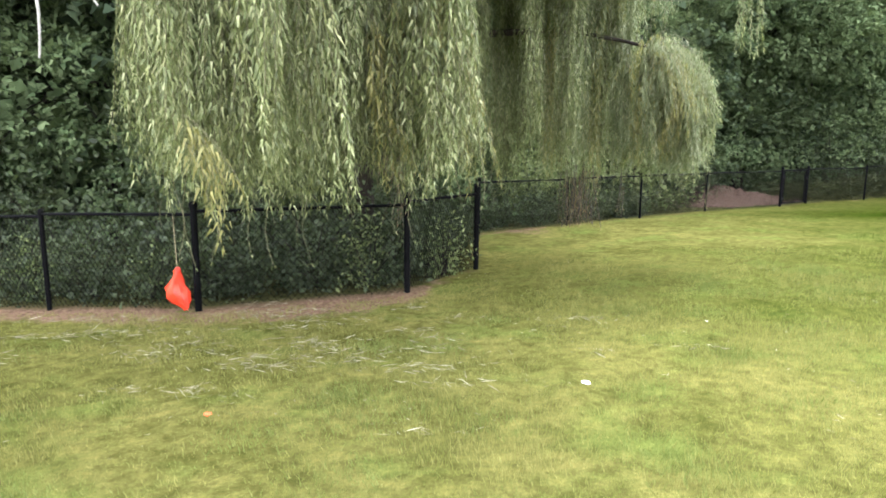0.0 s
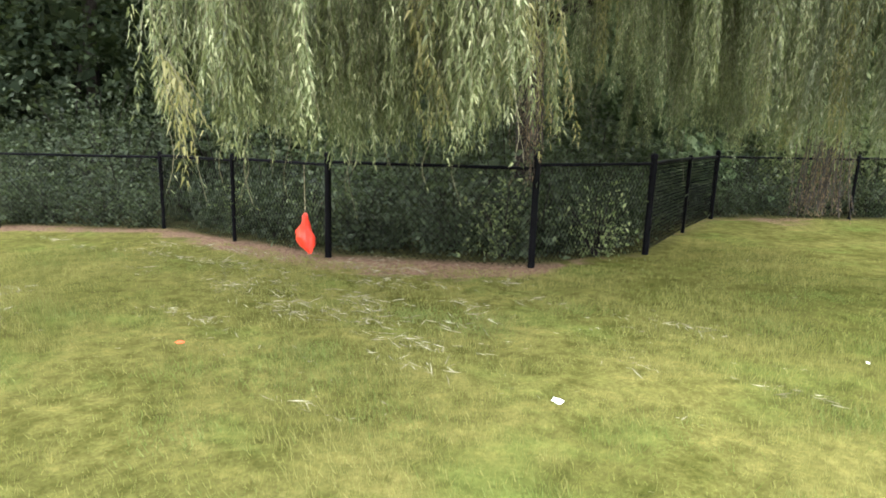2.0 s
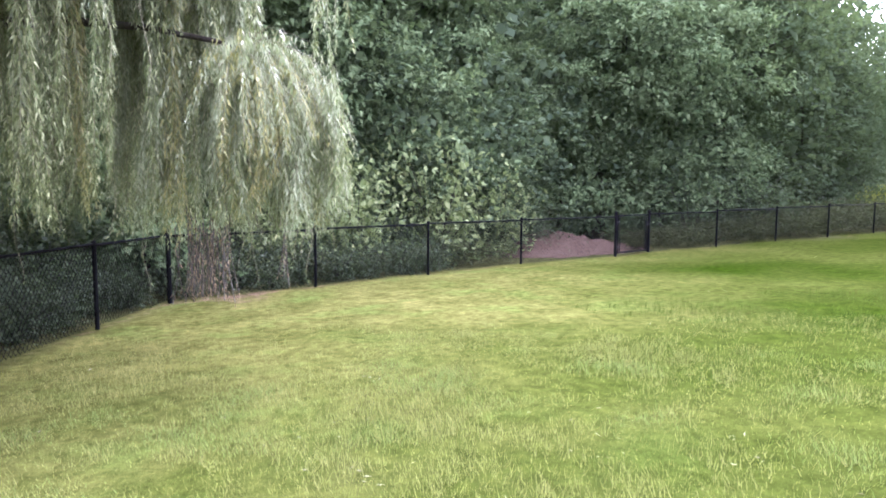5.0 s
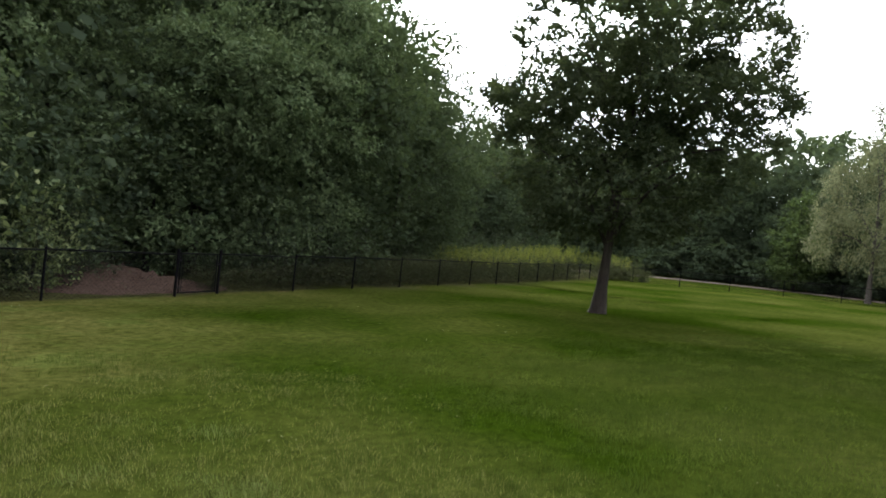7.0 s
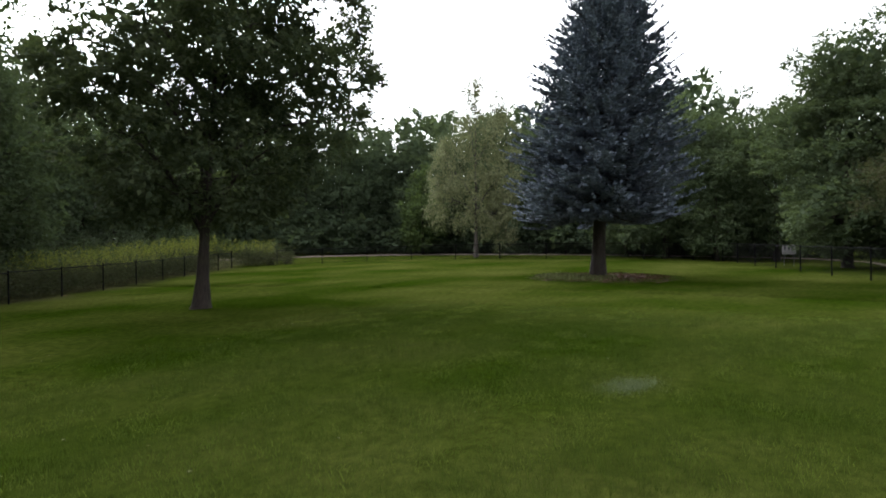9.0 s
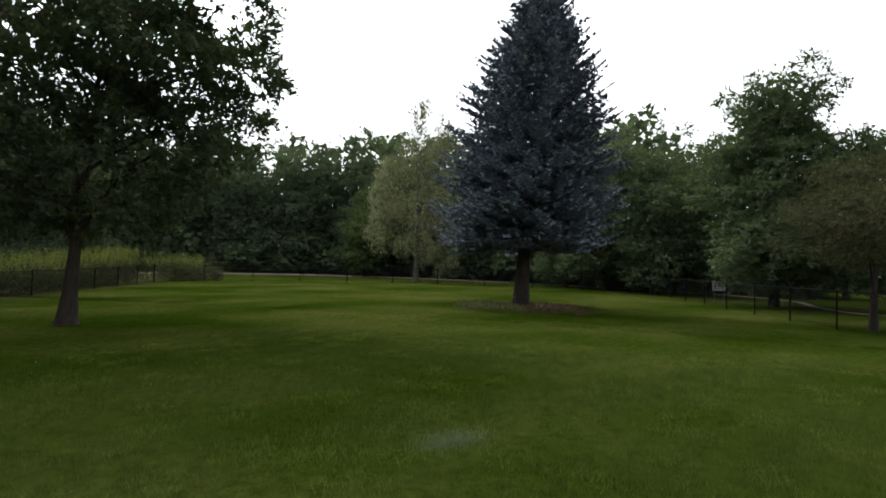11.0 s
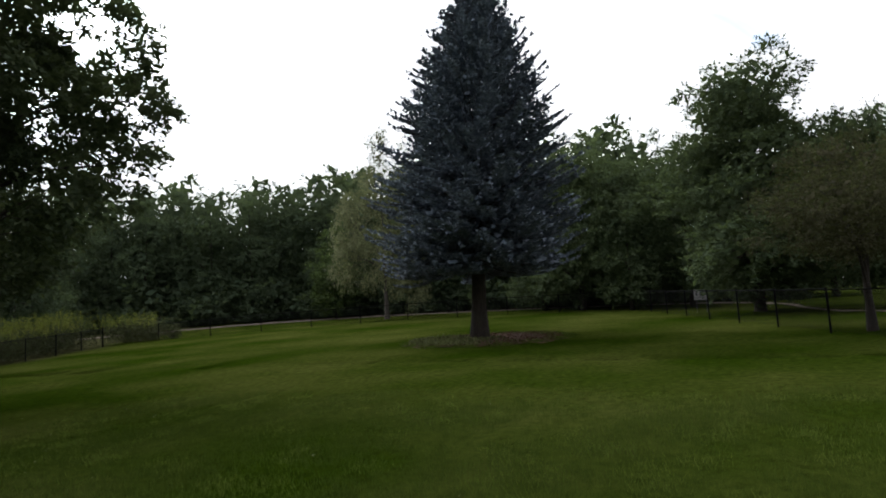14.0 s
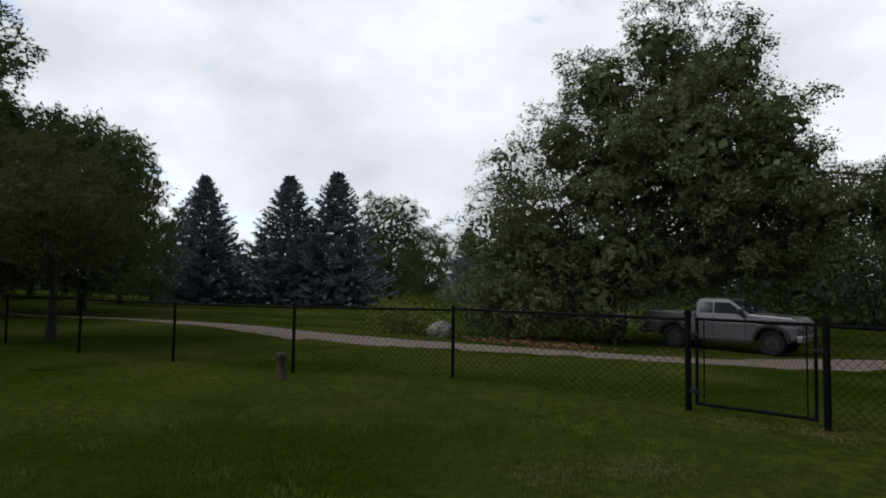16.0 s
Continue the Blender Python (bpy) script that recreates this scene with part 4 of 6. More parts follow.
for row, (off, step, size, kinds) in enumerate(((4.2, 3.9, 1.05, NEAR_WOODS), (8.5, 4.6, 1.22, FAR_WOODS), (14.0, 5.4, 1.35, FAR_WOODS))):
    s = 0.0
    while s < cum[-1] + 8:
        k = min(int(np.searchsorted(cum, s, side="right")) - 1, len(edge) - 2)
        a, b = Vector(edge[k]), Vector(edge[k + 1])
        p = a + (b - a).normalized() * (s - cum[k])
        nrm = Vector((-(b - a).y, (b - a).x)).normalized()
        late = min(1.0, max(0.0, (s - 78) / 16))
        p = p + nrm * (off + rng.uniform(-0.8, 1.2) + 3.5 * late)
        sc = size * rng.uniform(0.88, 1.12) * (1.0 - 0.22 * late)
        kind = (FRONT_WOODS if 46 < s < 76 else kinds) if 30 < s < 100 else FAR_WOODS
        kind = kind if row == 0 else kinds
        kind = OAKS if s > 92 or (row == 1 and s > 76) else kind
        # the western front row takes the shade-coloured leaves
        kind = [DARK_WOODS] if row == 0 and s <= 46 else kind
        kind = DISTANT if row == 2 or s < 14 or (row == 1 and s < 30) else kind
        plant("woodland_tree", kind[int(rng.integers(len(kind)))], stand(p.x, p.y, rng.uniform(0, 360), sc, high=rng.uniform(0.98, 1.15)), "tall leafy tree at the edge of the woods", group="trees of the woods")
        s += step * rng.uniform(0.85, 1.2)
for off, step in ((21, 5.5), (28, 6.5)):
    for k in range(int(118 / step)):
        s = min(k * step, cum[-1] - 0.1)
        i = min(int(np.searchsorted(cum, s, side="right")) - 1, len(edge) - 2)
        a, b = Vector(edge[i]), Vector(edge[i + 1])
        p = a + (b - a).normalized() * (s - cum[i]) + Vector((-(b - a).y, (b - a).x)).normalized() * (off + rng.uniform(-1, 1))
        plant("woodland_tree", DISTANT[k % 2], stand(p.x, p.y, rng.uniform(0, 360), 1.2), "leafy tree deep in the woods", group="trees of the woods")
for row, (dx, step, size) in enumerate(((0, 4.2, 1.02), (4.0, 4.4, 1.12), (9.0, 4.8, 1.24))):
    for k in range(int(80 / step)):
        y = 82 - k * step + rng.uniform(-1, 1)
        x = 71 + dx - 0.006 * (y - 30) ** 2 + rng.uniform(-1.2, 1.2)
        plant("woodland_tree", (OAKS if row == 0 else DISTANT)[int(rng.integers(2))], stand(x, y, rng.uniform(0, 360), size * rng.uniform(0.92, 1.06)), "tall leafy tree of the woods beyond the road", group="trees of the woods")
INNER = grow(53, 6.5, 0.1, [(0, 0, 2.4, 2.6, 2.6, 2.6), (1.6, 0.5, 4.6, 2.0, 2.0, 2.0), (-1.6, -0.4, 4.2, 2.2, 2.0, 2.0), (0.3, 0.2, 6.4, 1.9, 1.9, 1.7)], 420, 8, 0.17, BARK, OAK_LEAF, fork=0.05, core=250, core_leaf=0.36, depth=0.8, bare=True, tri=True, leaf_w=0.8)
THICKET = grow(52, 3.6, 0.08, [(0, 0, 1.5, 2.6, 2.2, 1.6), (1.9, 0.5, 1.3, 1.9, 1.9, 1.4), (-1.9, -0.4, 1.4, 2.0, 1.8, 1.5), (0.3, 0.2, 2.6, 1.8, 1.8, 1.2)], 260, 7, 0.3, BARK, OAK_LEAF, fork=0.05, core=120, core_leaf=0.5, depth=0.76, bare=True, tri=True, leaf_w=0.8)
for k in range(22):
    y = 80 - k * 3.7
    plant("thicket_bush", THICKET, stand(73.4 - 0.006 * (y - 30) ** 2, y - 1.85, 77 * k, 1.9), "dense dark bush at the foot of the woods", "bush", "bushes at the foot of the woods")
    plant("thicket_bush", THICKET, stand(69.3 - 0.006 * (y - 30) ** 2 + rng.uniform(-0.6, 0.6), y, rng.uniform(0, 360), rng.uniform(0.9, 1.3)), "dense dark bush at the foot of the woods", "bush", "bushes at the foot of the woods")
for x, y in ((15.6, -39), (19.5, -39.5), (21.7, -41), (23.8, -40.5), (26, -41.5), (28.2, -41), (30.5, -41), (32.8, -40), (35, -39.5), (37.2, -38)):
    plant("thicket_bush", INNER, stand(x, y, 50 * x, 0.9), "dense dark bush beyond the parked truck", "bush", "trees beyond the truck")
for k in range(20):
    a = radians(6 - k * 7.5)
    plant("thicket_bush", THICKET, stand(20 + 89 * math.cos(a), 89 * math.sin(a), 40 * k, 1.9), "dense dark bush at the foot of the woods", "bush", "bushes at the foot of the woods")
for k in range(19):
    s = 22 + 3.2 * k
    i = min(int(np.searchsorted(cum, s, side="right")) - 1, len(edge) - 2)
    a, b = Vector(edge[i]), Vector(edge[i + 1])
    p = a + (b - a).normalized() * (s - cum[i]) + Vector((-(b - a).y, (b - a).x)).normalized() * 6.3
    plant("thicket_bush", INNER, stand(p.x, p.y, 47 * k, 1.4), "dense dark bush inside the woods", "bush", "bushes inside the woods")
for x, y, s in ((-2.4, 17.0, 0.95), (-4.0, 20.3, 1.0), (-0.9, 16.0, 0.75), (5.7, 21.4, 0.75), (4.0, 22.6, 0.9), (-4.5, 14.5, 1.0), (7.4, 24.6, 0.9)):
    plant("thicket_bush", INNER, stand(x, y, 63 * x, s), "dense dark bush inside the woods", "bush", "bushes inside the woods")
YOUNG_LOBES = [(0, 0, 8.2, 1.0, 1.0, 1.2), (0.4, 0.5, 6.4, 1.6, 1.6, 1.4), (-0.5, -0.4, 4.6, 2.1, 2.1, 1.6), (0.7, 0.3, 3.0, 2.2, 2.2, 1.5), (-0.3, 0.2, 1.6, 1.9, 1.9, 1.2)]
plant("lime_tree", grow(59, 9.2, 0.13, YOUNG_LOBES, 900, 10, 0.2, BARK, LIME_LEAF, fork=0.1, core=260, core_leaf=0.36, bare=True, per=20, **WILD), stand(65.7, 35.2, 0, 1.0), "small light-green tree at the woods' edge")
for k in range(44):
    a = radians(-2 - k * 3.4 + rng.uniform(-0.6, 0.6))
    far = 98 + rng.uniform(-8, 10)
    x, y = 20 + far * math.cos(a), far * math.sin(a)
    plant("distant_tree", DISTANT[int(rng.integers(2))], stand(x, y, rng.uniform(0, 360), rng.uniform(0.62, 0.9)), "distant leafy tree beyond the open grass", group="distant trees")
for x, y, s in ((64.4, -35.7, 0.74), (74.0, -47.5, 0.62), (79, -44, 0.6)):
    plant("distant_tree", BROAD_FAR, stand(x, y, rng.uniform(0, 360), s * 1.15), "distant leafy tree beyond the open grass", group="distant trees")
plant("blue_spruce", SMALL_SPRUCE, stand(67.5, -49.5, 30, 0.8), "distant conifer among the leafy trees", group="distant trees")


def shrub(seed, rx, ry, h, n, leaf, mat):
    r = np.random.default_rng(seed)
    wood = Heap()
    tips = []
    for k in range(14):
        a = r.uniform(0, 2 * np.pi)
        e = np.array([np.cos(a) * rx * r.uniform(0.2, 0.95), np.sin(a) * ry * r.uniform(0.2, 0.95), h * r.uniform(0.35, 0.95)])
        t = np.linspace(0, 1, 5)[:, None]
        wood.tube(e * t * np.array([1, 1, 1]) + np.array([0, 0, 0.1]) * np.sin(t * 3), np.linspace(0.018, 0.005, 5), 4)
        tips.append(e)
    tips = np.array(tips)
    which = r.integers(0, len(tips), n)
    along = r.uniform(0.15, 1.05, n)[:, None]
    pos = tips[which] * along + r.normal(size=(n, 3)) * np.array([0.3 * rx, 0.3 * ry, 0.16 * h])
    pos[:, 2] = np.abs(pos[:, 2]) + 0.03
    axis = r.normal(size=(n, 3)) + np.array([0, 0, -0.2]) + pos * np.array([0.5, 0.5, 0.2])
    size = leaf * r.uniform(0.4, 1.5, n)
    co, q = leaf_cards(r, pos, axis, size, size * 0.5)
    return wood.mesh("stem", BARK, True), raw_mesh("foliage", co, q, mat=mat)


def set_shrub(name, meshes, at, label, group=""):
    t = thing(name, at, label, "shrub", group)
    part("stem", meshes[0], None, t)
    part("foliage", meshes[1], None, t)


SHRUBS = [shrub(50 + k, 1.1, 0.9, 1.5, 1000, 0.125, SHRUB_LEAF) for k in range(3)]
TALL_SHRUBS = [shrub(66 + k, 1.9, 1.6, 2.7, 2600, 0.11, SHRUB_LEAF) for k in range(2)]
cum2 = np.concatenate([[0], np.cumsum([math.dist(a, b) for a, b in zip(NW, NW[1:])])])
for off, step, size, kinds in ((0.6, 0.8, 0.58, SHRUBS), (1.05, 1.25, 0.8, SHRUBS), (2.3, 2.0, 0.7, TALL_SHRUBS), (3.9, 2.5, 1.0, TALL_SHRUBS)):
    s = 0.0
    while s < cum2[-1]:
        k = min(int(np.searchsorted(cum2, s, side="right")) - 1, len(NW) - 2)
        a, b = Vector(NW[k]), Vector(NW[k + 1])
        nrm = Vector((-(b - a).y, (b - a).x)).normalized()
        p = a + (b - a).normalized() * (s - cum2[k]) + nrm * (off + rng.uniform(-0.15, 0.3))
        if float(beyond(np.array([p.x]), np.array([p.y]), NW + NORTH)[0]) > 0.42 and (s < 28 or off > 2):
            set_shrub("undergrowth_shrub", kinds[int(rng.integers(len(kinds)))], stand(p.x, p.y, rng.uniform(0, 360), size * rng.uniform(0.8, 1.15)), "leafy undergrowth shrub crowding behind the fence", "undergrowth behind the fence")
        s += step * rng.uniform(0.85, 1.2)
for k in range(1, 11):
    p, q = Vector(NORTH[k]), Vector(NORTH[k + 1])
    nrm = Vector((-(q - p).y, (q - p).x)).normalized()
    c = (p + q) / 2 + nrm * (4.2 if k > 2 else 2.4)
    set_shrub("thicket_shrub", TALL_SHRUBS[k % 2], stand(c.x, c.y, 70 * k, 1.1), "tall leafy thicket at the woods' edge", "undergrowth behind the fence")
SAPLING = shrub(64, 1.3, 1.2, 3.2, 1900, 0.17, SAPLING_LEAF)
for x, y, s, turn in ((3.3, 18.3, 0.95, 0), (5.3, 20.0, 1.1, 120), (1.6, 17.0, 0.8, 60), (7.2, 21.6, 0.85, 200)):
    set_shrub("ash_sapling", SAPLING, stand(x, y, turn, s), "light green leafy sapling behind the fence", "saplings behind the fence")
VINE = shrub(65, 0.8, 0.5, 1.5, 520, 0.105, SAPLING_LEAF)
for x, y, s, turn in ((0.25, 8.35, 0.62, 30), (-0.75, 7.75, 0.7, 75), (-3.3, 7.1, 0.5, 10), (-5.2, 7.15, 0.55, 140)):
    set_shrub("wild_vine", VINE, stand(x, y, turn, s), "pale-leaved wild vine straggling behind the fence", "undergrowth behind the fence")
set_shrub("golden_shrub", shrub(60, 1.7, 1.2, 1.25, 4600, 0.11, GOLD_LEAF), stand(34.9, -13.9), "low yellow-green shrub beside the boulder")


def weeds(seed, length, depth, height, n):
    """Tall flowering weeds: stalks with narrow leaves and plumes."""
    r = np.random.default_rng(seed)
    base = np.stack([r.uniform(0, length, n), r.uniform(0, depth, n), np.zeros(n)], 1)
    hh = height * r.uniform(0.7, 1.15, n)
    lean = r.normal(size=(n, 2)) * 0.12
    out = []
    for low, high, leaves, size in ((0.08, 0.78, 16, 0.15), (0.78, 1.06, 14, 0.085)):
        pos, ax, ln = [], [], []
        for k in range(leaves):
            f = r.uniform(low, high, n)
            pos.append(base + np.stack([lean[:, 0] * f, lean[:, 1] * f, hh * f], 1))
            ax.append(r.normal(size=(n, 3)) * np.array([1, 1, 0.35]) + np.array([0, 0, 0.3]))
            ln.append(size * r.uniform(0.7, 1.3, n))
        ln = np.concatenate(ln)
        out.append(leaf_cards(r, np.concatenate(pos), np.concatenate(ax), ln, ln * 0.34))
    return raw_mesh("weeds", *out[0], mat=WEED_LEAF), raw_mesh("plumes", *out[1], mat=GOLDENROD)


WEEDS = weeds(61, 3.1, 2.3, 1.9, 180)
SPANS = [(NORTH[k], NORTH[k + 1], 0.62 + 0.05 * k) for k in range(3, 12)] + [(EAST[0], EAST[1], 1.0)] + [(NORTH[k], NORTH[k + 1], 0.42 + 0.1 * k) for k in range(3)] + [(NW[k], NW[k + 1], 0.4) for k in (10, 11)]
for p, q, hz in SPANS:
    a, b = Vector(on(*p)), Vector(on(*q))
    d = (b - a).normalized()
    s = Vector((-d.y, d.x, 0)).normalized()
    m = Matrix.Identity(4)
    m.col[0][:3], m.col[1][:3], m.col[2][:3], m.col[3][:3] = d * (b - a).length / 3.1, s, (0, 0, hz), a + s * 0.3
    w = new("tall_weeds", WEEDS[0])
    w.matrix_basis = m
    tagged(w, "bank of goldenrod and tall weeds behind the fence", "weeds", "weeds along the fence", "stuff")
    if hz > 0.85:
        part("plumes", WEEDS[1], None, w, "pale yellow-green flower plumes")["kind"] = "stuff"


DARK_SHRUB = shrub(63, 1.1, 0.9, 1.5, 1100, 0.14, WEED_LEAF)
for x, y, s in ((48.2, 39.6, 1.15), (47.4, 41.0, 1.35), (49.0, 38.4, 0.8)):
    set_shrub("undergrowth_shrub", DARK_SHRUB, stand(x, y, 90 * s, s), "leafy undergrowth shrub at the end of the weedy bank", "undergrowth behind the fence")


def mulch_pile(x, y, r0, h):
    r = np.random.default_rng(12)
    n, rings = 40, 14
    co, q = [], []
    for k in range(rings + 1):
        f = k / rings
        for j in range(n):
            a = 2 * math.pi * j / n
            rr = r0 * f * (1 + 0.12 * math.sin(3 * a + 1))
            px, py = x + rr * math.cos(a) * 1.25, y + rr * math.sin(a) * 0.8
            co.append((px, py, float(land(px, py)) + h * (math.cos(min(f, 1) * math.pi) + 1) / 2 + 0.07 * r.normal() - (0.08 if k == rings else 0)))
    for k in range(rings):
        for j in range(n):
            q.append([k * n + j, (k + 1) * n + j, (k + 1) * n + (j + 1) % n, k * n + (j + 1) % n])
    m = Mat("red_mulch", 0.95, spec=0.1)
    c = m.noise(16, 6, 0.75, world=True)
    m.colour(m.ramp(c, (0.3, (0.022, 0.014, 0.011)), (0.55, (0.062, 0.04, 0.031)), (0.78, (0.115, 0.082, 0.066))))
    m.bump(c, 1.0, 0.05)
    tagged(new("mulch_pile", raw_mesh("mulch_pile", co, q, mat=m.m)), "low heap of reddish-brown mulch behind the gate", "mulch pile", kind="stuff")


mulch_pile(9.0, 23.0, 2.5, 0.6)

# ---- the weeping willow ----
WILLOW = (-1.15, 9.1)
CURTAINS = [  # middle, half-widths, lowest and highest ends, tassels, share of yellow
    (-0.95, 3.75, 0.75, 0.4, 1.30, 5.4, 26, 0.04), (-1.35, 4.8, 0.8, 0.7, 1.2, 6.0, 22, 0.06), (-0.35, 5.4, 0.9, 0.6, 1.22, 6.2, 25, 0.08),
    (-2.3, 6.4, 0.7, 0.9, 1.5, 6.2, 17, 0.03), (0.6, 7.4, 0.8, 0.8, 1.75, 6.2, 11, 0.05), (1.5, 8.8, 0.8, 0.8, 1.55, 6.2, 17, 0.03),
    (3.7, 9.9, 0.8, 0.6, 1.35, 3.3, 44, 0.35), (2.6, 10.3, 0.75, 0.7, 1.25, 5.2, 34, 0.15), (4.42, 8.66, 0.09, 0.09, 3.0, 6.0, 2, 0.0)]
INNER_CURTAINS = [
    (0.6, 7.0, 2.2, 2.0, 3.5, 6.8, 19, 0.0), (2.6, 8.4, 1.3, 1.3, 3.3, 6.4, 20, 0.05), (-0.6, 9.6, 2.2, 1.8, 2.0, 6.8, 22, 0.0), (0.9, 11.2, 1.3, 0.8, 1.2, 6.0, 26, 0.0),
    (0.35, 5.1, 0.5, 0.4, 1.3, 3.6, 18, 0.2), (-0.05, 6.2, 0.5, 0.4, 1.7, 6.0, 8, 0.05)]


def willow():
    r = np.random.default_rng(70)
    t = thing("weeping_willow", Matrix.Translation(on(*WILLOW)), "weeping willow trailing long leafy strands over the fence", "tree")
    origin = np.array(on(*WILLOW))
    wood = Heap()
    zs = np.linspace(-0.2, 4.4, 8)
    wood.tube(np.stack([0.05 * np.sin(zs), -0.04 * zs, zs], 1), np.linspace(0.22, 0.15, 8), 12)
    fork = np.array([0, -0.2, 3.0])
    strands, silver, gold, twigs = Heap(), Heap(), Heap(), Heap()

    def blades(heap, p, ax, ln, slim=0.14):
        """Narrow pointed leaves."""
        side = np.cross(ax, r.normal(size=ax.shape))
        side /= np.linalg.norm(side, axis=1, keepdims=True) + 1e-9
        ax = ax / np.linalg.norm(ax, axis=1, keepdims=True)
        w = (ln * slim * 0.5)[:, None]
        q = p + ax * ln[:, None] * 0.35
        heap.add(np.stack([q - side * w, q + side * w, p + ax * ln[:, None]], 1).reshape(-1, 3), tris=np.arange(3 * len(p)).reshape(-1, 3))

    def strand(heap, line, z_top, step=0.019):
        """A thin twig with leaves that hang alternately from it, sparser above where nobody looks."""
        twigs.tube(line[:: max(1, len(line) // 5)], np.full(len(line[:: max(1, len(line) // 5)]), 0.0026), 3)
        seg = np.linalg.norm(np.diff(line, axis=0), axis=1)
        cum = np.concatenate([[0], np.cumsum(seg)])
        at = np.arange(0, cum[-1], step)
        p = np.stack([np.interp(at, cum, line[:, c]) for c in range(3)], 1)
        high = p[:, 2] + origin[2] > z_top
        keep = ~high | (np.arange(len(at)) % 4 == 0)
        p, f, high = p[keep], at[keep] / cum[-1], high[keep]
        m = len(p)
        ang = np.arange(m) * 2.4 + r.uniform(0, 6.28) + r.normal(size=m) * 0.5
        out = r.uniform(0.22, 0.62, m)
        ax = np.stack([np.cos(ang) * out, np.sin(ang) * out, -1.0 + 0.25 * r.normal(size=m)], 1)
        ln = r.uniform(0.09, 0.16, m) * np.clip(1.2 - 0.45 * f**2, 0.6, 1.2) * np.where(high, 2.0, 1.0)
        blades(heap, p, ax, ln)

    for cx, cy, rx, ry, lo, hi, n, share in CURTAINS + INNER_CURTAINS:
        top = np.array([cx, cy, hi]) - origin
        s = np.linspace(0, 1, 8)[:, None]
        arch = fork * (1 - s) + (top + [0, 0, 0.1]) * s + np.array([0, 0, 1.0]) * np.sin(s * np.pi) * (0.9 if hi > 4 else 0.5)
        limb = Heap()
        limb.tube(arch, np.linspace(0.085, 0.02, 8), 7)
        part("limb", limb.mesh("limb", BARK, True), None, t)
        for k in range(int(n * (0.92 if cy < 6 else 0.75))):
            a, q = r.uniform(0, 2 * np.pi), r.uniform(0, 1) ** 0.5
            bx, by = cx + rx * q * np.cos(a), cy + ry * q * np.sin(a)
            bottom = lo + abs(r.normal()) * 0.28
            swing = r.normal(size=2) * 0.14
            yellow = r.random() < share
            for j in range(int(r.integers(7, 13))):
                x, y = bx + r.normal() * 0.05, by + r.normal() * 0.05
                z1 = hi + r.normal() * 0.3 - (0.9 * q * q if hi < 4 else 0)
                z0 = bottom + abs(r.normal()) * 0.3
                tail = r.uniform(0.3, 0.75) if r.random() < 0.045 else 0.0
                if z1 - z0 < 0.4:
                    continue
                f = np.linspace(0, 1, 14)
                bend = swing + r.normal(size=2) * 0.07
                ph = r.uniform(0, 6)
                line = np.stack([x + bend[0] * f**2 + 0.025 * np.sin(f * 9 + ph), y + bend[1] * f**2 + 0.025 * np.cos(f * 8 + ph), z1 + (z0 - z1) * f], 1) - origin
                if tail:
                    g = np.linspace(0, 1, 6)
                    end = line[-1] + np.stack([0.03 * np.sin(g * 5 + ph), 0.03 * np.cos(g * 4 + ph), -tail * g], 1)
                    twigs.tube(end, np.full(6, 0.0032), 3)
                    blades(strands, end[[2, 4, 5, 5, 5]], np.stack([r.normal(size=5) * 0.5, r.normal(size=5) * 0.5, np.full(5, -0.8)], 1), r.uniform(0.05, 0.08, 5))
                # curtains past x = 2 take the brighter-coloured leaves
                strand(gold if yellow and r.random() < 0.8 else silver if cx > 2 and r.random() < 0.6 else strands, line, 4.7)
    # young shoots that arch outwards over the low curtain
    for k in range(130):
        az, reach = r.normal() * 0.9 - 0.15, r.uniform(0.5, 1.3)
        f = np.linspace(0, 1, 16)
        line = np.stack([3.3 + reach * f * np.cos(az), 9.8 + reach * f * np.sin(az), 3.15 + r.normal() * 0.12 + 0.35 * np.sin(f * 2.4) - 0.85 * reach * f**3], 1) - origin
        strand(gold if r.random() < 0.35 else silver, line, 9.0, 0.03)
    # a yellowed frond that slants out of the front curtain
    for k in range(9):
        f = np.linspace(0, 1, 10)
        x, y, drop = -1.02 + r.normal() * 0.05, 3.38 + r.normal() * 0.05, r.uniform(0.35, 0.75)
        line = np.stack([x + 0.26 * f + 0.04 * r.normal() * f, y + 0.03 * r.normal() * f, 1.93 + 0.06 * r.normal() - drop * f**1.4], 1) - origin
        strand(gold, line, 9.0, 0.03)
    # the leafy dome from which the strands hang
    m = 9000
    d = r.normal(size=(m, 3))
    d /= np.linalg.norm(d, axis=1, keepdims=True)
    p = np.array([0.6, 8.6, 6.0]) + d * np.array([3.6, 3.9, 2.8]) * r.uniform(0.55, 1.0, m)[:, None] - origin
    p = p[p[:, 2] + origin[2] > 5.3]
    m = len(p)
    blades(strands, p, np.stack([r.normal(size=m) * 0.5, r.normal(size=m) * 0.5, np.full(m, -1.0)], 1), r.uniform(0.4, 0.8, m), 0.3)
    part("trunk", wood.mesh("trunk", BARK, True), None, t)
    part("strand", twigs.mesh("strand", plain("willow_twig", (0.10, 0.095, 0.045), 0.7)), None, t, "thin yellow-green hanging twigs")["kind"] = "stuff"
    part("crown", strands.mesh("crown", WILLOW_LEAF), None, t)
    part("silver_leaves", silver.mesh("silver_leaves", WILLOW_SILVER), None, t, "silvery hanging leaves, brightened in colour for the sky's light")
    part("yellow_leaves", gold.mesh("yellow_leaves", WILLOW_GOLD), None, t, "yellowed hanging leaves")
    dead, dtw = Heap(), Heap()
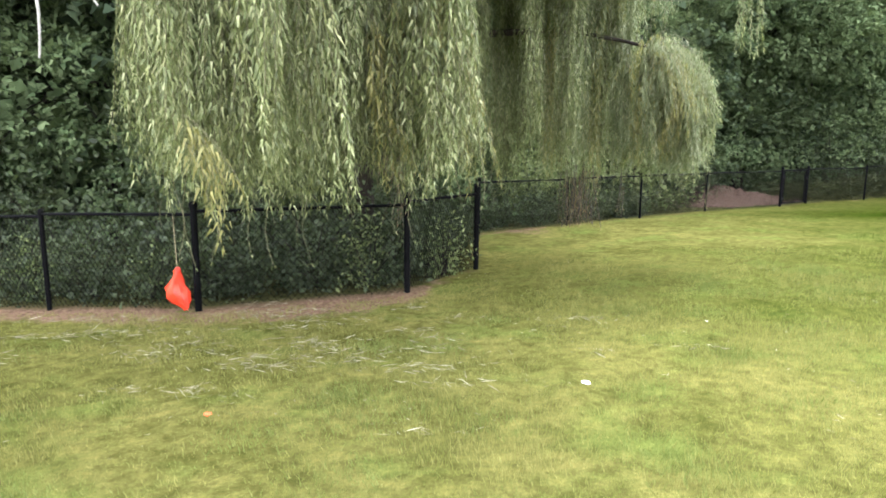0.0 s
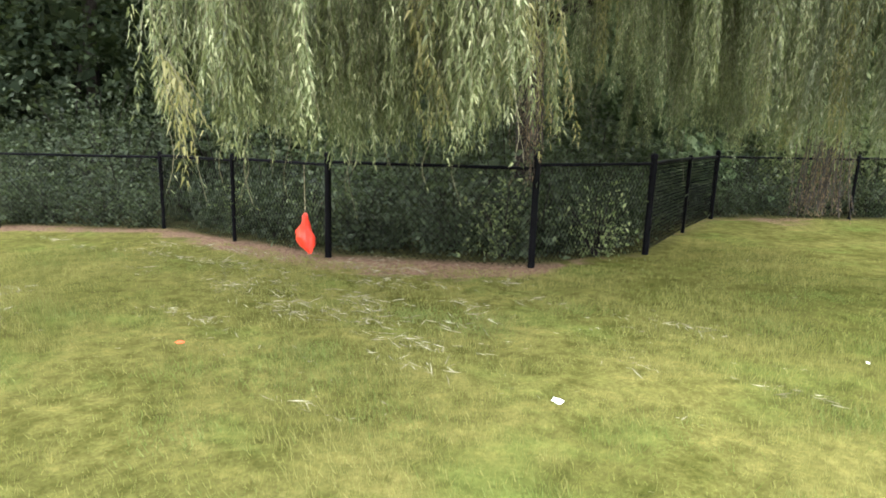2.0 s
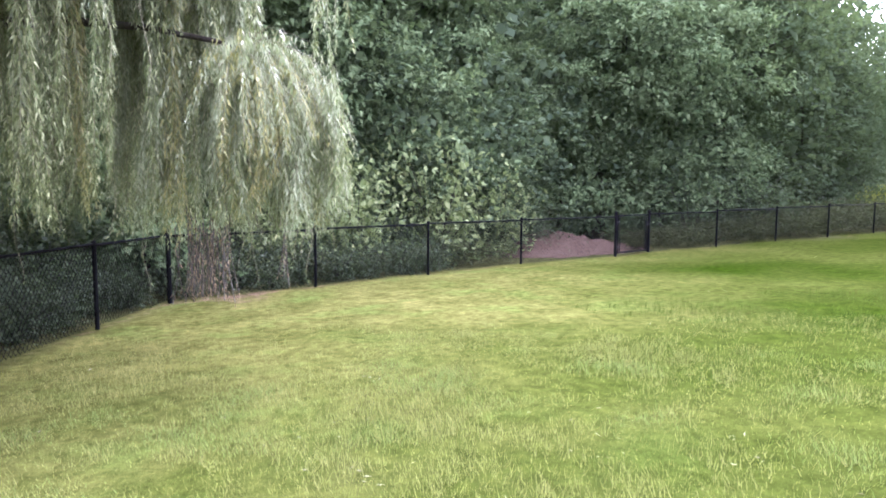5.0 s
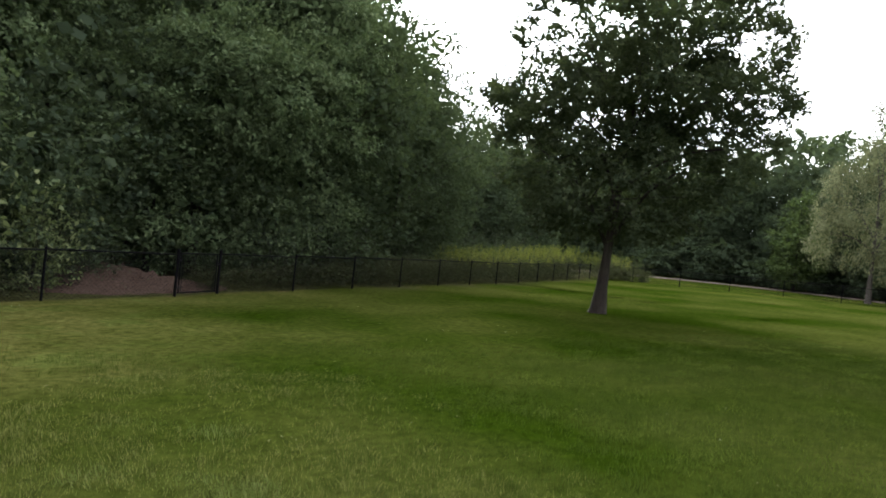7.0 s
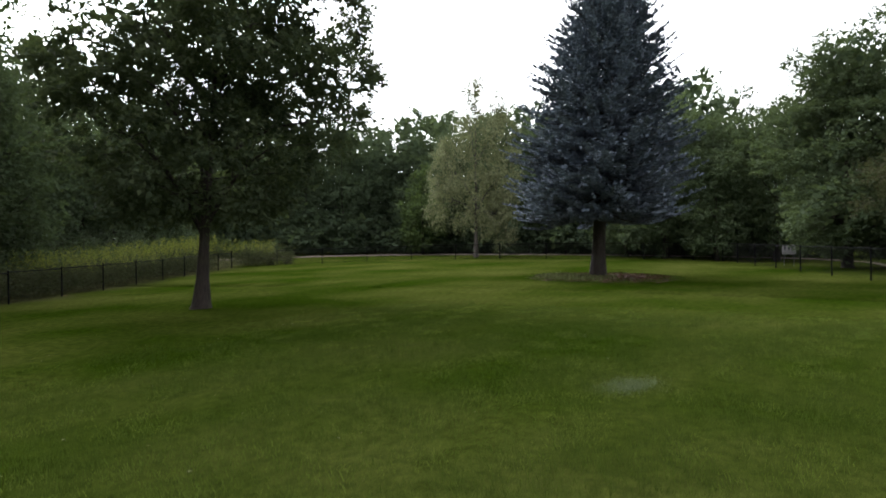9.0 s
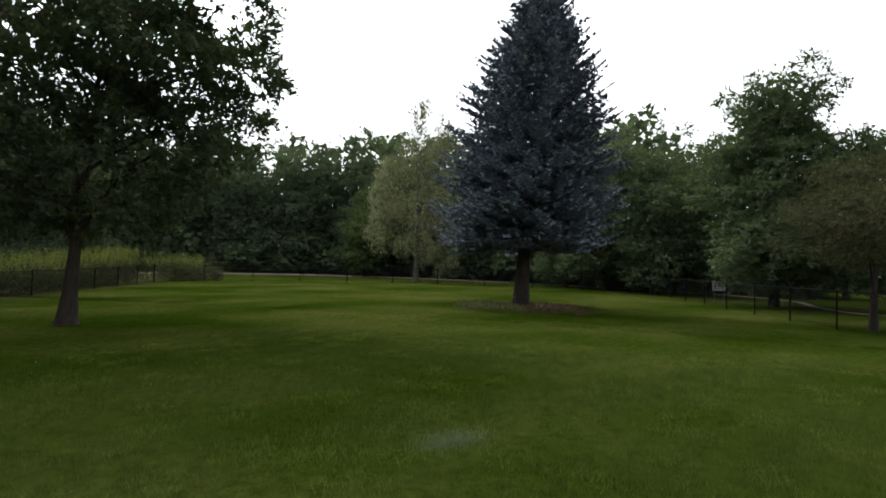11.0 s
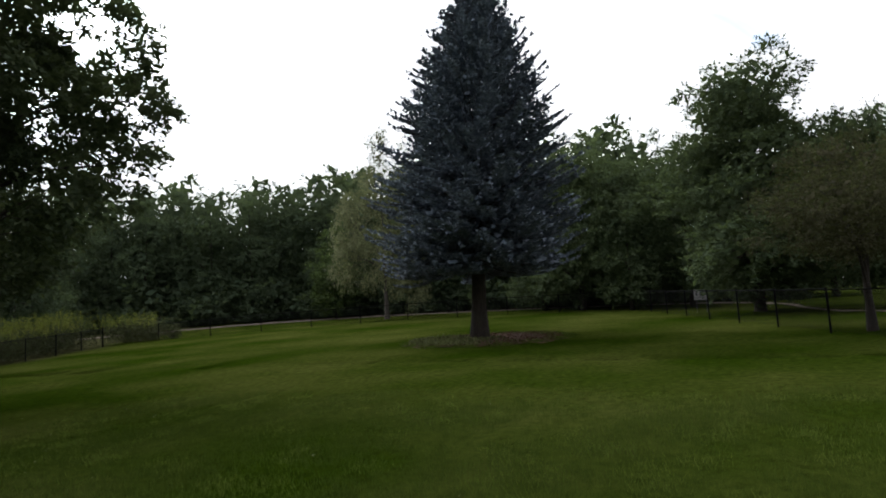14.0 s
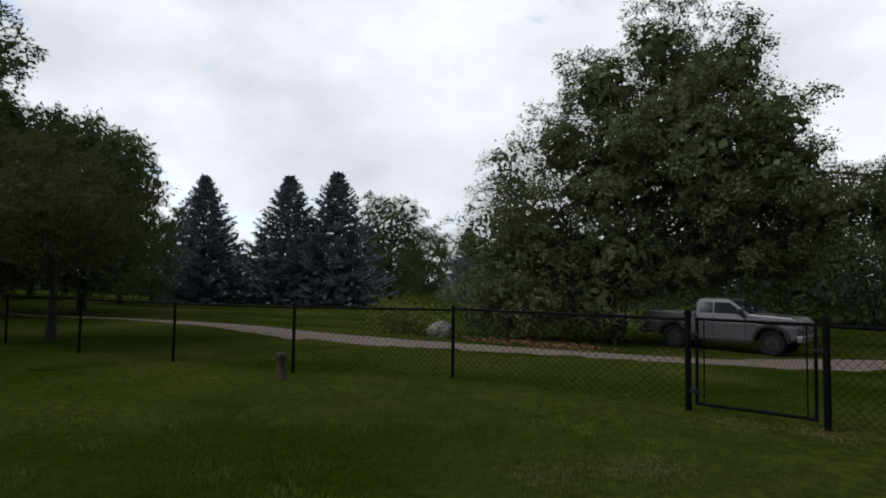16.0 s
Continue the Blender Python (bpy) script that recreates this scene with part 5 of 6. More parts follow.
    for cx, cy, rx, lo, hi, n, thick in ((2.5, 10.7, 0.27, 0.5, 1.5, 46, 0.006), (-0.3, 7.45, 0.14, 1.35, 2.5, 26, 0.004), (-0.2, 7.3, 0.06, 0.9, 1.9, 6, 0.004), (3.37, 11.2, 0.05, 0.62, 1.3, 3, 0.009)):
        for k in range(n):
            x, y = cx + r.normal() * rx * 0.5, cy + r.normal() * rx * 0.5
            z1, z0 = hi + r.normal() * 0.15, lo + abs(r.normal()) * 0.12
            f = np.linspace(0, 1, 10)
            sway = r.normal(size=2) * 0.08
            line = np.stack([x + sway[0] * f**2, y + sway[1] * f**2, z1 + (z0 - z1) * f], 1) - origin
            dtw.tube(line[::3], np.full(4, thick), 3)
            m = int((z1 - z0) / 0.03)
            p = np.stack([np.interp(np.linspace(0, 1, m), f, line[:, c]) for c in range(3)], 1)
            ax = np.stack([r.normal(size=m) * 0.4, r.normal(size=m) * 0.4, np.full(m, -1.0)], 1)
            blades(dead, p, ax, r.uniform(0.05, 0.11, m), 0.13)
    bare = Heap()
    for a, b, sag in (((-3.05, 4.5, 3.75), (-2.66, 4.3, 2.5), 0.12), ((-2.75, 4.75, 3.7), (-2.3, 4.55, 2.95), -0.06)):
        f = np.linspace(0, 1, 8)[:, None]
        p = np.array(a) * (1 - f) + np.array(b) * f + np.array([sag, 0, 0]) * np.sin(f * np.pi) * np.array([1, 0, 0]) - origin
        bare.tube(p, np.linspace(0.02, 0.009, 8), 6)
    part("dead_branch", bare.mesh("dead_branch", plain("bleached_wood", (0.24, 0.23, 0.21), 0.85), True), None, t, "bare bleached branch")
    part("dead_leaves", dead.mesh("dead_leaves", DEAD_LEAF), None, t, "withered brown leaves")
    part("dead_twig", dtw.mesh("dead_twig", BARK_GREY), None, t, "bare brown twigs")["kind"] = "stuff"


willow()

# ---- gates ----
HINGE_STEEL = plain("hinge_steel", (0.008, 0.008, 0.009), 0.6, 0, spec=0.1)


def gate(a, b, label, lift=0.08):
    """A framed chain-link gate hung between two posts."""
    pa, pb = Vector(on(*a)), Vector(on(*b))
    d = (pb - pa).normalized()
    pa, pb = pa + d * 0.09, pb - d * 0.09
    L = (pb - pa).length
    g = thing("chain_link_gate", Matrix.Translation(pa), label, "gate", "gates in the fence")
    m = span_matrix(pa, pb, lift)
    m = Matrix.Translation(-pa) @ m @ Matrix.Diagonal((1 / L, 1, 1, 1))
    H, r = FENCE_H - lift, 0.021
    for name, p, q in (("top_bar", (0, 0, H - r), (L, 0, H - r)), ("bottom_bar", (0, 0, r), (L, 0, r)), ("stile", (r, 0, 0), (r, 0, H)), ("stile", (L - r, 0, 0), (L - r, 0, H)), ("tension_bar", (0.11, 0, 0.04), (0.11, 0, H - 0.04)), ("tension_bar", (L - 0.11, 0, 0.04), (L - 0.11, 0, H - 0.04))):
        bm = bmesh.new()
        rod_into(bm, p, q, r if "tension" not in name else 0.009)
        part(name, bm, BLACK_VINYL, g, at=m)
    part("chain_mesh", CHAIN, None, g, at=m @ Matrix.Diagonal((L / 3.07, 1, (H - 0.06) / 1.14, 1)) @ Matrix.Translation((0, 0, 0.03)))
    for z in (0.18, H - 0.22):
        bm = bmesh.new()
        box_into(bm, (-0.09, -0.03, z - 0.03), (0.05, 0.03, z + 0.03), 0.008)
        part("hinge", bm, HINGE_STEEL, g, "black steel hinge", m)
    bm = bmesh.new()
    box_into(bm, (L - 0.05, -0.035, H * 0.72 - 0.02), (L + 0.10, 0.035, H * 0.72 + 0.02), 0.008)
    rod_into(bm, (L + 0.02, 0, H * 0.72 - 0.05), (L + 0.02, 0, H * 0.72 + 0.09), 0.012)
    part("latch", bm, HINGE_STEEL, g, "black steel fork latch", m)
    return g


gate(SOUTH[-1], SOUTH_WEST[0], "closed black chain-link walk gate in the drive-side fence")
gate(NW[-1], NORTH[0], "closed black chain-link gate towards the woods")

# ---- the pickup truck ----
# pale paint made dark grey; the trees' shade is put into its colour
TRUCK_PAINT = plain("shade_toned_car_paint", (0.040, 0.041, 0.044), 0.32, 0, 0.08, 3, 0.5)
RUBBER = plain("tyre_rubber", (0.008, 0.008, 0.009), 0.9, 0, 0.25, 40, 0.1)
ALLOY = plain("dark_alloy", (0.02, 0.02, 0.022), 0.45, 0.5)
CHROME = plain("chrome", (0.14, 0.14, 0.15), 0.5, 1.0, 0.1)
TRIM = plain("black_plastic", (0.009, 0.009, 0.01), 0.7, spec=0.2)
CAR_GLASS = plain("tinted_glass", (0.012, 0.015, 0.017), 0.05, 0, 0.1, spec=0.7)
LAMP_CLEAR = plain("lamp_lens", (0.13, 0.13, 0.135), 0.4, 0, 0.1, spec=0.3)
LAMP_RED = plain("tail_lens", (0.35, 0.02, 0.02), 0.2)


def prism(profile, y0, y1, bevel=0.03, taper=0.0):
    """A side outline in x and z drawn across the width; taper pulls the upper part inwards."""
    bm = bmesh.new()
    zs = [p[1] for p in profile]
    lo, hi = min(zs), max(zs)

    def yy(y, z):
        return y * (1 - taper * (z - lo) / (hi - lo))

    left = [bm.verts.new((x, yy(y0, z), z)) for x, z in profile]
    right = [bm.verts.new((x, yy(y1, z), z)) for x, z in profile]
    n = len(profile)
    bm.faces.new(left)
    bm.faces.new(right[::-1])
    for k in range(n):
        bm.faces.new((left[k], right[k], right[(k + 1) % n], left[(k + 1) % n])[::-1])
    bmesh.ops.recalc_face_normals(bm, faces=bm.faces)
    if bevel:
        bmesh.ops.bevel(bm, geom=list(bm.edges), offset=bevel, segments=2, affect="EDGES", profile=0.6)
    return bm


def pickup(at):
    t = thing("pickup_truck", at, "pale lifted pickup truck, paint darkened for shade, parked on the grass by the drive", "truck")
    arch = lambda cx, r, n=7: [(cx + r * math.cos(math.pi * k / n), 0.52 + r * math.sin(math.pi * k / n)) for k in range(n, -1, -1)]  # noqa: E731
    low = [(-2.95, 0.72)] + arch(-1.62, 0.56) + arch(2.08, 0.56) + [(2.95, 0.72), (2.98, 1.12), (1.3, 1.2), (-2.95, 1.2)]
    part("body", prism(low, -0.98, 0.98, 0.025), TRUCK_PAINT, t)
    part("bed", prism([(-2.96, 1.2), (-0.72, 1.2), (-0.72, 1.52), (-2.96, 1.52)], -0.97, 0.97, 0.03), TRUCK_PAINT, t)
    part("hood", prism([(1.2, 1.2), (2.96, 1.12), (2.94, 1.36), (2.75, 1.47), (1.15, 1.56)], -0.96, 0.96, 0.05, 0.06), TRUCK_PAINT, t)
    part("cab", prism([(-0.74, 1.2), (1.3, 1.2), (1.3, 1.52), (0.62, 2.06), (-0.60, 2.08), (-0.74, 1.95)], -0.97, 0.97, 0.04, 0.16), TRUCK_PAINT, t)
    part("roof", prism([(-0.62, 2.06), (0.62, 2.05), (0.5, 2.12), (-0.5, 2.13)], -0.76, 0.76, 0.02), TRUCK_PAINT, t)
    for s in (-1, 1):
        for x0, x1, x2, x3 in ((-0.62, -0.06, -0.08, -0.58), (0.0, 1.12, 0.58, 0.0)):
            bm = prism([(x0, 1.54), (x1, 1.54), (x2, 1.97), (x3, 1.97)], 0.0, 0.02, 0.0)
            m = Matrix.Translation((0, s * 0.915, 0)) @ Matrix.Translation((0, 0, 1.54)) @ Matrix.Rotation(s * 0.17, 4, "X") @ Matrix.Translation((0, 0, -1.54))
            part("side_window", bm, CAR_GLASS, t, "dark tinted side window", m)
        for x in (-1.62, 2.08):
            w = part("wheel", post_mesh("hub", 0.12, 0.1), None, t, "lifted off-road wheel", Matrix.Translation((x, s * 0.83, 0.47)) @ Matrix.Rotation(-s * math.pi / 2, 4, "X"))
            bm = bmesh.new()
            for k in range(28):
                a0, a1 = 2 * math.pi * k / 28, 2 * math.pi * (k + 1) / 28
                ring = [(0.28, -0.13), (0.43, -0.14), (0.47, -0.10), (0.465 if k % 2 else 0.475, 0.0), (0.47, 0.10), (0.43, 0.14), (0.28, 0.13)]
                for (r0, z0), (r1, z1) in zip(ring, ring[1:]):
                    bm.faces.new([bm.verts.new((r * math.cos(a), r * math.sin(a), z)) for r, a, z in ((r0, a0, z0), (r0, a1, z0), (r1, a1, z1), (r1, a0, z1))])
            bmesh.ops.remove_doubles(bm, verts=bm.verts, dist=0.001)
            part("tyre", bm, RUBBER, w)
            bm = bmesh.new()
            bmesh.ops.create_cone(bm, cap_ends=True, segments=24, radius1=0.285, radius2=0.27, depth=0.2)
            for k in range(6):
                box_into(bm, (0.05, -0.03, 0.09), (0.26, 0.03, 0.13), 0.008, Matrix.Rotation(k * math.pi / 3, 4, "Z"))
            part("rim", bm, ALLOY, w, "dark alloy rim")
            bm = bmesh.new()
            for k in range(10):
                a = math.pi * (k + 0.5) / 10
                box_into(bm, (-0.11, -0.09, -0.06), (0.11, 0.09, 0.06), 0.015, Matrix.Translation((x + 0.60 * math.cos(a), s * 0.99, 0.54 + 0.60 * math.sin(a))) @ Matrix.Rotation(math.pi / 2 - a, 4, "Y"))
            part("fender_flare", bm, TRIM, t, "black plastic fender flare")
        bm = bmesh.new()
        box_into(bm, (0.95, s * 1.0 - 0.03, 1.5), (1.12, s * 1.2 + 0.03, 1.74) if s > 0 else (1.12, -0.97, 1.74), 0.03) if s > 0 else box_into(bm, (0.95, -1.23, 1.5), (1.12, -0.97, 1.74), 0.03)
        part("mirror", bm, TRIM, t, "black door mirror")
        bm = bmesh.new()
        box_into(bm, (2.80, s * 0.72 - 0.2, 1.0), (3.0, s * 0.72 + 0.2, 1.3), 0.03)
        part("headlight", bm, LAMP_CLEAR, t, "clear headlight")
        bm = bmesh.new()
        box_into(bm, (-3.0, s * 0.88 - 0.08, 1.0), (-2.9, s * 0.88 + 0.08, 1.45), 0.02)
        part("tail_light", bm, LAMP_RED, t, "red tail light")
        bm = bmesh.new()
        box_into(bm, (-0.9, s * 1.0 - 0.05, 0.42), (1.45, s * 1.0 + 0.05, 0.5), 0.02)
        part("running_board", bm, TRIM, t, "black running board")
        bm = bmesh.new()
        box_into(bm, (0.1, s * 0.985 - 0.02, 1.28), (0.3, s * 0.985 + 0.02, 1.33), 0.008)
        part("door_handle", bm, TRIM, t)
    bm = bmesh.new()
    for x0, z1 in ((-0.70, 1.5), (-0.03, 1.96), (1.16, 1.52)):
        for s in (-1, 1):
            box_into(bm, (x0, s * 0.984 - 0.006, 0.6), (x0 + 0.025, s * 0.984 + 0.006, min(z1, 1.5)), 0.002)
    part("door_seams", bm, TRIM, t, "dark gaps round the doors")
    part("windscreen", prism([(1.27, 1.55), (1.31, 1.56), (0.70, 2.04), (0.66, 2.03)], -0.8, 0.8, 0.0), CAR_GLASS, t, "dark windscreen")
    bm = bmesh.new()
    box_into(bm, (2.86, -0.5, 0.92), (3.02, 0.5, 1.34), 0.03)
    for k in range(3):
        box_into(bm, (3.0, -0.48, 0.98 + 0.11 * k), (3.04, 0.48, 1.02 + 0.11 * k), 0.008)
    part("grille", bm, CHROME, t, "chrome barred grille")
    for name, x0, x1 in (("front_bumper", 2.9, 3.14), ("rear_bumper", -3.12, -2.92)):
        bm = bmesh.new()
        box_into(bm, (x0, -0.98, 0.55), (x1, 0.98, 0.82), 0.05)
        part(name, bm, CHROME if x0 > 0 else TRIM, t)


truck_a, truck_b = Vector(on(28.4, -22.7)), Vector(on(24.6, -22.7))
pickup(Matrix.Translation((truck_a + truck_b) / 2 + Vector((0.03, 0.08, 0.0))) @ Matrix.Rotation(radians(182), 4, "Z") @ Matrix.Diagonal((0.93, 0.93, 0.9, 1)))


# ---- boulder, stump, sign ----
def boulder():
    bm = bmesh.new()
    bmesh.ops.create_icosphere(bm, subdivisions=4, radius=0.5)
    for v in bm.verts:
        f = 1 + 0.28 * noise.noise(v.co * 2.2) + 0.12 * noise.noise(v.co * 6.0)
        v.co = Vector((v.co.x * 0.98 * f, v.co.y * 0.8 * f, v.co.z * 0.72 * f))
    me = bpy.data.meshes.new("boulder")
    bm.to_mesh(me)
    bm.free()
    m = Mat("granite", 0.85)
    n = m.noise(9, 8, 0.7)
    m.colour(m.mix(m.ramp(m.noise(2.5, 3), (0.45, (0, 0, 0)), (0.6, (0.8, 0.8, 0.8))), m.ramp(n, (0.3, (0.045, 0.042, 0.04)), (0.6, (0.10, 0.094, 0.09)), (0.8, (0.17, 0.16, 0.15))), (0.15, 0.155, 0.12)))
    m.bump(n, 0.8, 0.04)
    me.materials.append(m.m)
    ob = new("boulder", me)
    ob.location = on(33.2, -14.3, 0.22)
    return tagged(ob, "weathered grey granite boulder beside a low shrub", "rock")


boulder()
WEATHERED = bark_material("weathered_wood", (0.010, 0.008, 0.005), (0.042, 0.032, 0.019), (1, 1, 0.2), 18)


def stump(at):
    t = thing("tree_stump", at, "short weathered wooden stump standing in the lawn", "stump")
    r = np.random.default_rng(8)
    rings = [(0.0, 0.135), (0.04, 0.115), (0.2, 0.098), (0.34, 0.10), (0.36, 0.125), (0.44, 0.13), (0.46, 0.115)]
    wob = 1 + 0.1 * r.normal(size=18)
    co = [[rr * wob[k] * math.cos(2 * math.pi * k / 18), rr * wob[k] * math.sin(2 * math.pi * k / 18), z] for z, rr in rings for k in range(18)]
    q = [[i * 18 + k, i * 18 + (k + 1) % 18, (i + 1) * 18 + (k + 1) % 18, (i + 1) * 18 + k] for i in range(len(rings) - 1) for k in range(18)]
    top = len(co)
    co.append([0, 0, 0.475])
    tri = [[108 + k, 108 + (k + 1) % 18, top] for k in range(18)]
    part("stump", raw_mesh("stump", co, q, tri, WEATHERED), None, t)


stump(Matrix.Translation(on(26.2, -4.39)) @ Matrix.Rotation(radians(4), 4, "Y") @ Matrix.Diagonal((0.78, 0.78, 0.98, 1)))

SIGN_WHITE = plain("sign_white", (0.26, 0.25, 0.26), 0.5, 0, 0.08)
SIGN_DARK = plain("sign_dark", (0.05, 0.05, 0.06), 0.5)


def yard_sign(at):
    t = thing("yard_sign", at, "small white yard sign with dark marks beyond the fence", "sign")
    for y in (-0.24, 0.24):
        bm = bmesh.new()
        box_into(bm, (-0.015, y - 0.015, -0.1), (0.015, y + 0.015, 1.16), 0.004)
        part("leg", bm, SIGN_DARK, t)
    bm = bmesh.new()
    box_into(bm, (-0.045, -0.34, 0.66), (-0.015, 0.34, 1.18), 0.01)
    part("panel", bm, SIGN_WHITE, t)
    for z0, z1, y0, y1 in ((0.86, 1.12, 0.16, 0.24), (0.90, 1.08, -0.06, 0.06), (1.04, 1.10, -0.26, -0.02), (0.84, 0.98, -0.16, -0.10), (0.76, 0.79, -0.28, 0.28)):
        bm = bmesh.new()
        box_into(bm, (-0.051, y0, z0), (-0.043, y1, z1), 0.002)
        part("bar", bm, SIGN_DARK, t)



yard_sign(Matrix.Translation(on(50.3, 1.95)) @ Matrix.Rotation(radians(3), 4, "Z"))


# ---- mulch bed round the spruce ----
def mulch_bed(cx, cy, r0, seed):
    r = np.random.default_rng(seed)
    n, rings = 72, 12
    edge_r = r0 * (1 + 0.08 * np.sin(np.arange(n) * 2 * np.pi / n * 3 + 1) + 0.05 * r.normal(size=n))
    co, q = [on(cx, cy, 0.07)], []
    for k in range(1, rings + 1):
        f = k / rings
        for s in range(n):
            a = 2 * math.pi * s / n
            x, y = cx + edge_r[s] * f * math.cos(a), cy + edge_r[s] * f * math.sin(a)
            co.append(on(x, y, 0.05 * (1 - f**3) + 0.018 * r.random() - (0.04 if k == rings else 0)))
    tri = [[0, 1 + s, 1 + (s + 1) % n] for s in range(n)]
    for k in range(rings - 1):
        for s in range(n):
            a, b = 1 + k * n + s, 1 + k * n + (s + 1) % n
            q.append([a, a + n, b + n, b])
    m = Mat("bark_mulch", 0.95, spec=0.15)
    c = m.noise(28, 6, 0.75, world=True)
    m.colour(m.ramp(c, (0.3, (0.016, 0.008, 0.0045)), (0.55, (0.045, 0.022, 0.011)), (0.78, (0.085, 0.045, 0.024))))
    m.bump(c, 1.0, 0.04)
    bed = tagged(new("mulch_bed", raw_mesh("mulch_bed", co, q, tri, m.m)), "ring of dark bark mulch and fallen needles round the spruce", "mulch", kind="structure")
    k = 2400
    a, f = r.uniform(0, 2 * np.pi, k), np.sqrt(r.uniform(0, 1, k)) * r0 * 0.95
    x, y = cx + f * np.cos(a), cy + f * np.sin(a)
    ax = np.stack([r.normal(size=k), r.normal(size=k), 0.3 * r.normal(size=k)], 1)
    co2, q2 = leaf_cards(r, np.stack([x, y, land(x, y) + 0.06], 1), ax, r.uniform(0.05, 0.12, k), r.uniform(0.02, 0.05, k))
    chips = part("bark_chips", raw_mesh("bark_chips", co2, q2, mat=leaf_mat("bark_chip", (0.016, 0.008, 0.0045), (0.042, 0.021, 0.011), (0.08, 0.046, 0.026), 0.0, 0.9)), None, bed)
    chips["kind"] = "stuff"
    # pale low weeds on one half and round the trunk, mown grass creeping over the rim
    k = 1500
    a, f = r.normal(size=k) * 0.62 + 2.35, np.sqrt(r.uniform(0.02, 1, k)) * r0 * 0.97
    a[:160], f[:160] = r.uniform(0, 6.28, 160), r.uniform(0.35, 0.75, 160)
    x, y = cx + f * np.cos(a), cy + f * np.sin(a)
    x[:160], y[:160] = x[:160] - 0.32, y[:160] + 0.12
    ax = np.stack([r.normal(size=k) * 0.7, r.normal(size=k) * 0.7, np.abs(r.normal(size=k)) * 0.8 + 0.25], 1)
    co3, q3 = leaf_cards(r, np.stack([x, y, land(x, y) + 0.06], 1), ax, r.uniform(0.07, 0.17, k), r.uniform(0.035, 0.07, k))
    wd = part("low_weeds", raw_mesh("low_weeds", co3, q3, mat=leaf_mat("bed_weed", (0.022, 0.026, 0.010), (0.045, 0.050, 0.020), (0.095, 0.098, 0.045), 0.2, 0.85)), None, bed)
    k = 9000
    a, f = r.uniform(0, 2 * np.pi, k), r0 * (1.05 - np.abs(r.normal(size=k)) * 0.17 + 0.04 * r.normal(size=k))
    x, y = cx + f * np.cos(a), cy + f * np.sin(a)
    h = r.uniform(0.06, 0.12, k)
    b = np.stack([x, y, land(x, y)], 1)
    sd = np.stack([-np.sin(a * 7), np.cos(a * 7), 0 * a], 1) * 0.006
    tip = b + np.stack([r.normal(size=k) * 0.03, r.normal(size=k) * 0.03, h], 1)
    rim = part("rim_grass", raw_mesh("rim_grass", np.stack([b - sd, b + sd, tip], 1).reshape(-1, 3), tris=np.arange(3 * k).reshape(k, 3), mat=GRASS), None, bed)
    rim["kind"] = "stuff"
    wd["kind"] = "stuff"


mulch_bed(36.4, 8.9, 2.9, 14)


# ---- red bag tied to a willow twig ----
def red_bag(at):
    t = thing("plastic_bag", at, "red plastic bag hanging from a twig beside the fence post", "bag")
    r = np.random.default_rng(4)
    prof = [(0.56, 0.010), (0.54, 0.034), (0.49, 0.030), (0.43, 0.048), (0.37, 0.062), (0.31, 0.078), (0.25, 0.095), (0.20, 0.102), (0.15, 0.092), (0.10, 0.070), (0.05, 0.046), (0.0, 0.016)]
    n = 20
    fold = 1 + 0.45 * r.normal(size=n)
    co, q = [], []
    for i, (z, rr) in enumerate(prof):
        for k in range(n):
            a = 2 * math.pi * k / n
            f = rr * (fold[k] * 0.6 + 0.4) * (1 + 0.2 * r.normal())
            co.append((f * math.cos(a) * 1.15 + 0.10 * max(0.0, 1 - z / 0.26) ** 1.5 - 0.035 * math.sin(min(z / 0.5, 1) * math.pi), f * math.sin(a) * 0.6, z + 0.02 * math.sin(3 * a)))
    for i in range(len(prof) - 1):
        for k in range(n):
            q.append([i * n + k, (i + 1) * n + k, (i + 1) * n + (k + 1) % n, i * n + (k + 1) % n])
    m = Mat("red_plastic", 0.35, spec=0.5)
    m.leafy(m.ramp(m.noise(12, 4), (0.3, (0.62, 0.035, 0.012)), (0.7, (0.85, 0.07, 0.03))), 0.25)
    tr = [x for x in m.n if x.type == "BSDF_TRANSLUCENT"][0]
    for link in list(tr.inputs["Color"].links):
        m.l.remove(link)
    tr.inputs["Color"].default_value = (0.85, 0.06, 0.02, 1)
    part("bag", raw_mesh("bag", co, q, mat=m.m, smooth=True), None, t)
    bm = bmesh.new()
    rod_into(bm, (0.0, 0, 0.54), (-0.03, 0.02, 1.25), 0.004, 6)
    part("string", bm, plain("bag_string", (0.3, 0.25, 0.15)), t, "thin tan twig holding the bag")


bag_at = Vector(on(-2.62, 6.12, 0.1))
red_bag(Matrix.Translation(bag_at) @ Matrix.Diagonal((0.85, 0.85, 0.86, 1)))


# ---- litter and grass ----
def scrap(name, x, y, size, colour, label):
    r = np.random.default_rng(int(abs(x) * 100))
    bm = bmesh.new()
    bmesh.ops.create_grid(bm, x_segments=6, y_segments=6, size=size / 2)
    for v in bm.verts:
        v.co.z = 0.02 + size * 0.25 * noise.noise(v.co * 30) + 0.03
        v.co.x *= 0.8 + 0.3 * noise.noise(v.co * 18)
    bmesh.ops.solidify(bm, geom=list(bm.faces), thickness=0.004)
    me = bpy.data.meshes.new(name)
    bm.to_mesh(me)
    bm.free()
    me.materials.append(plain(name + "_skin", colour, 0.6))
    ob = new(name, me)
    ob.matrix_basis = Matrix.Translation(on(x, y)) @ Matrix.Rotation(r.uniform(0, 6), 4, "Z")
    tagged(ob, label, "litter")


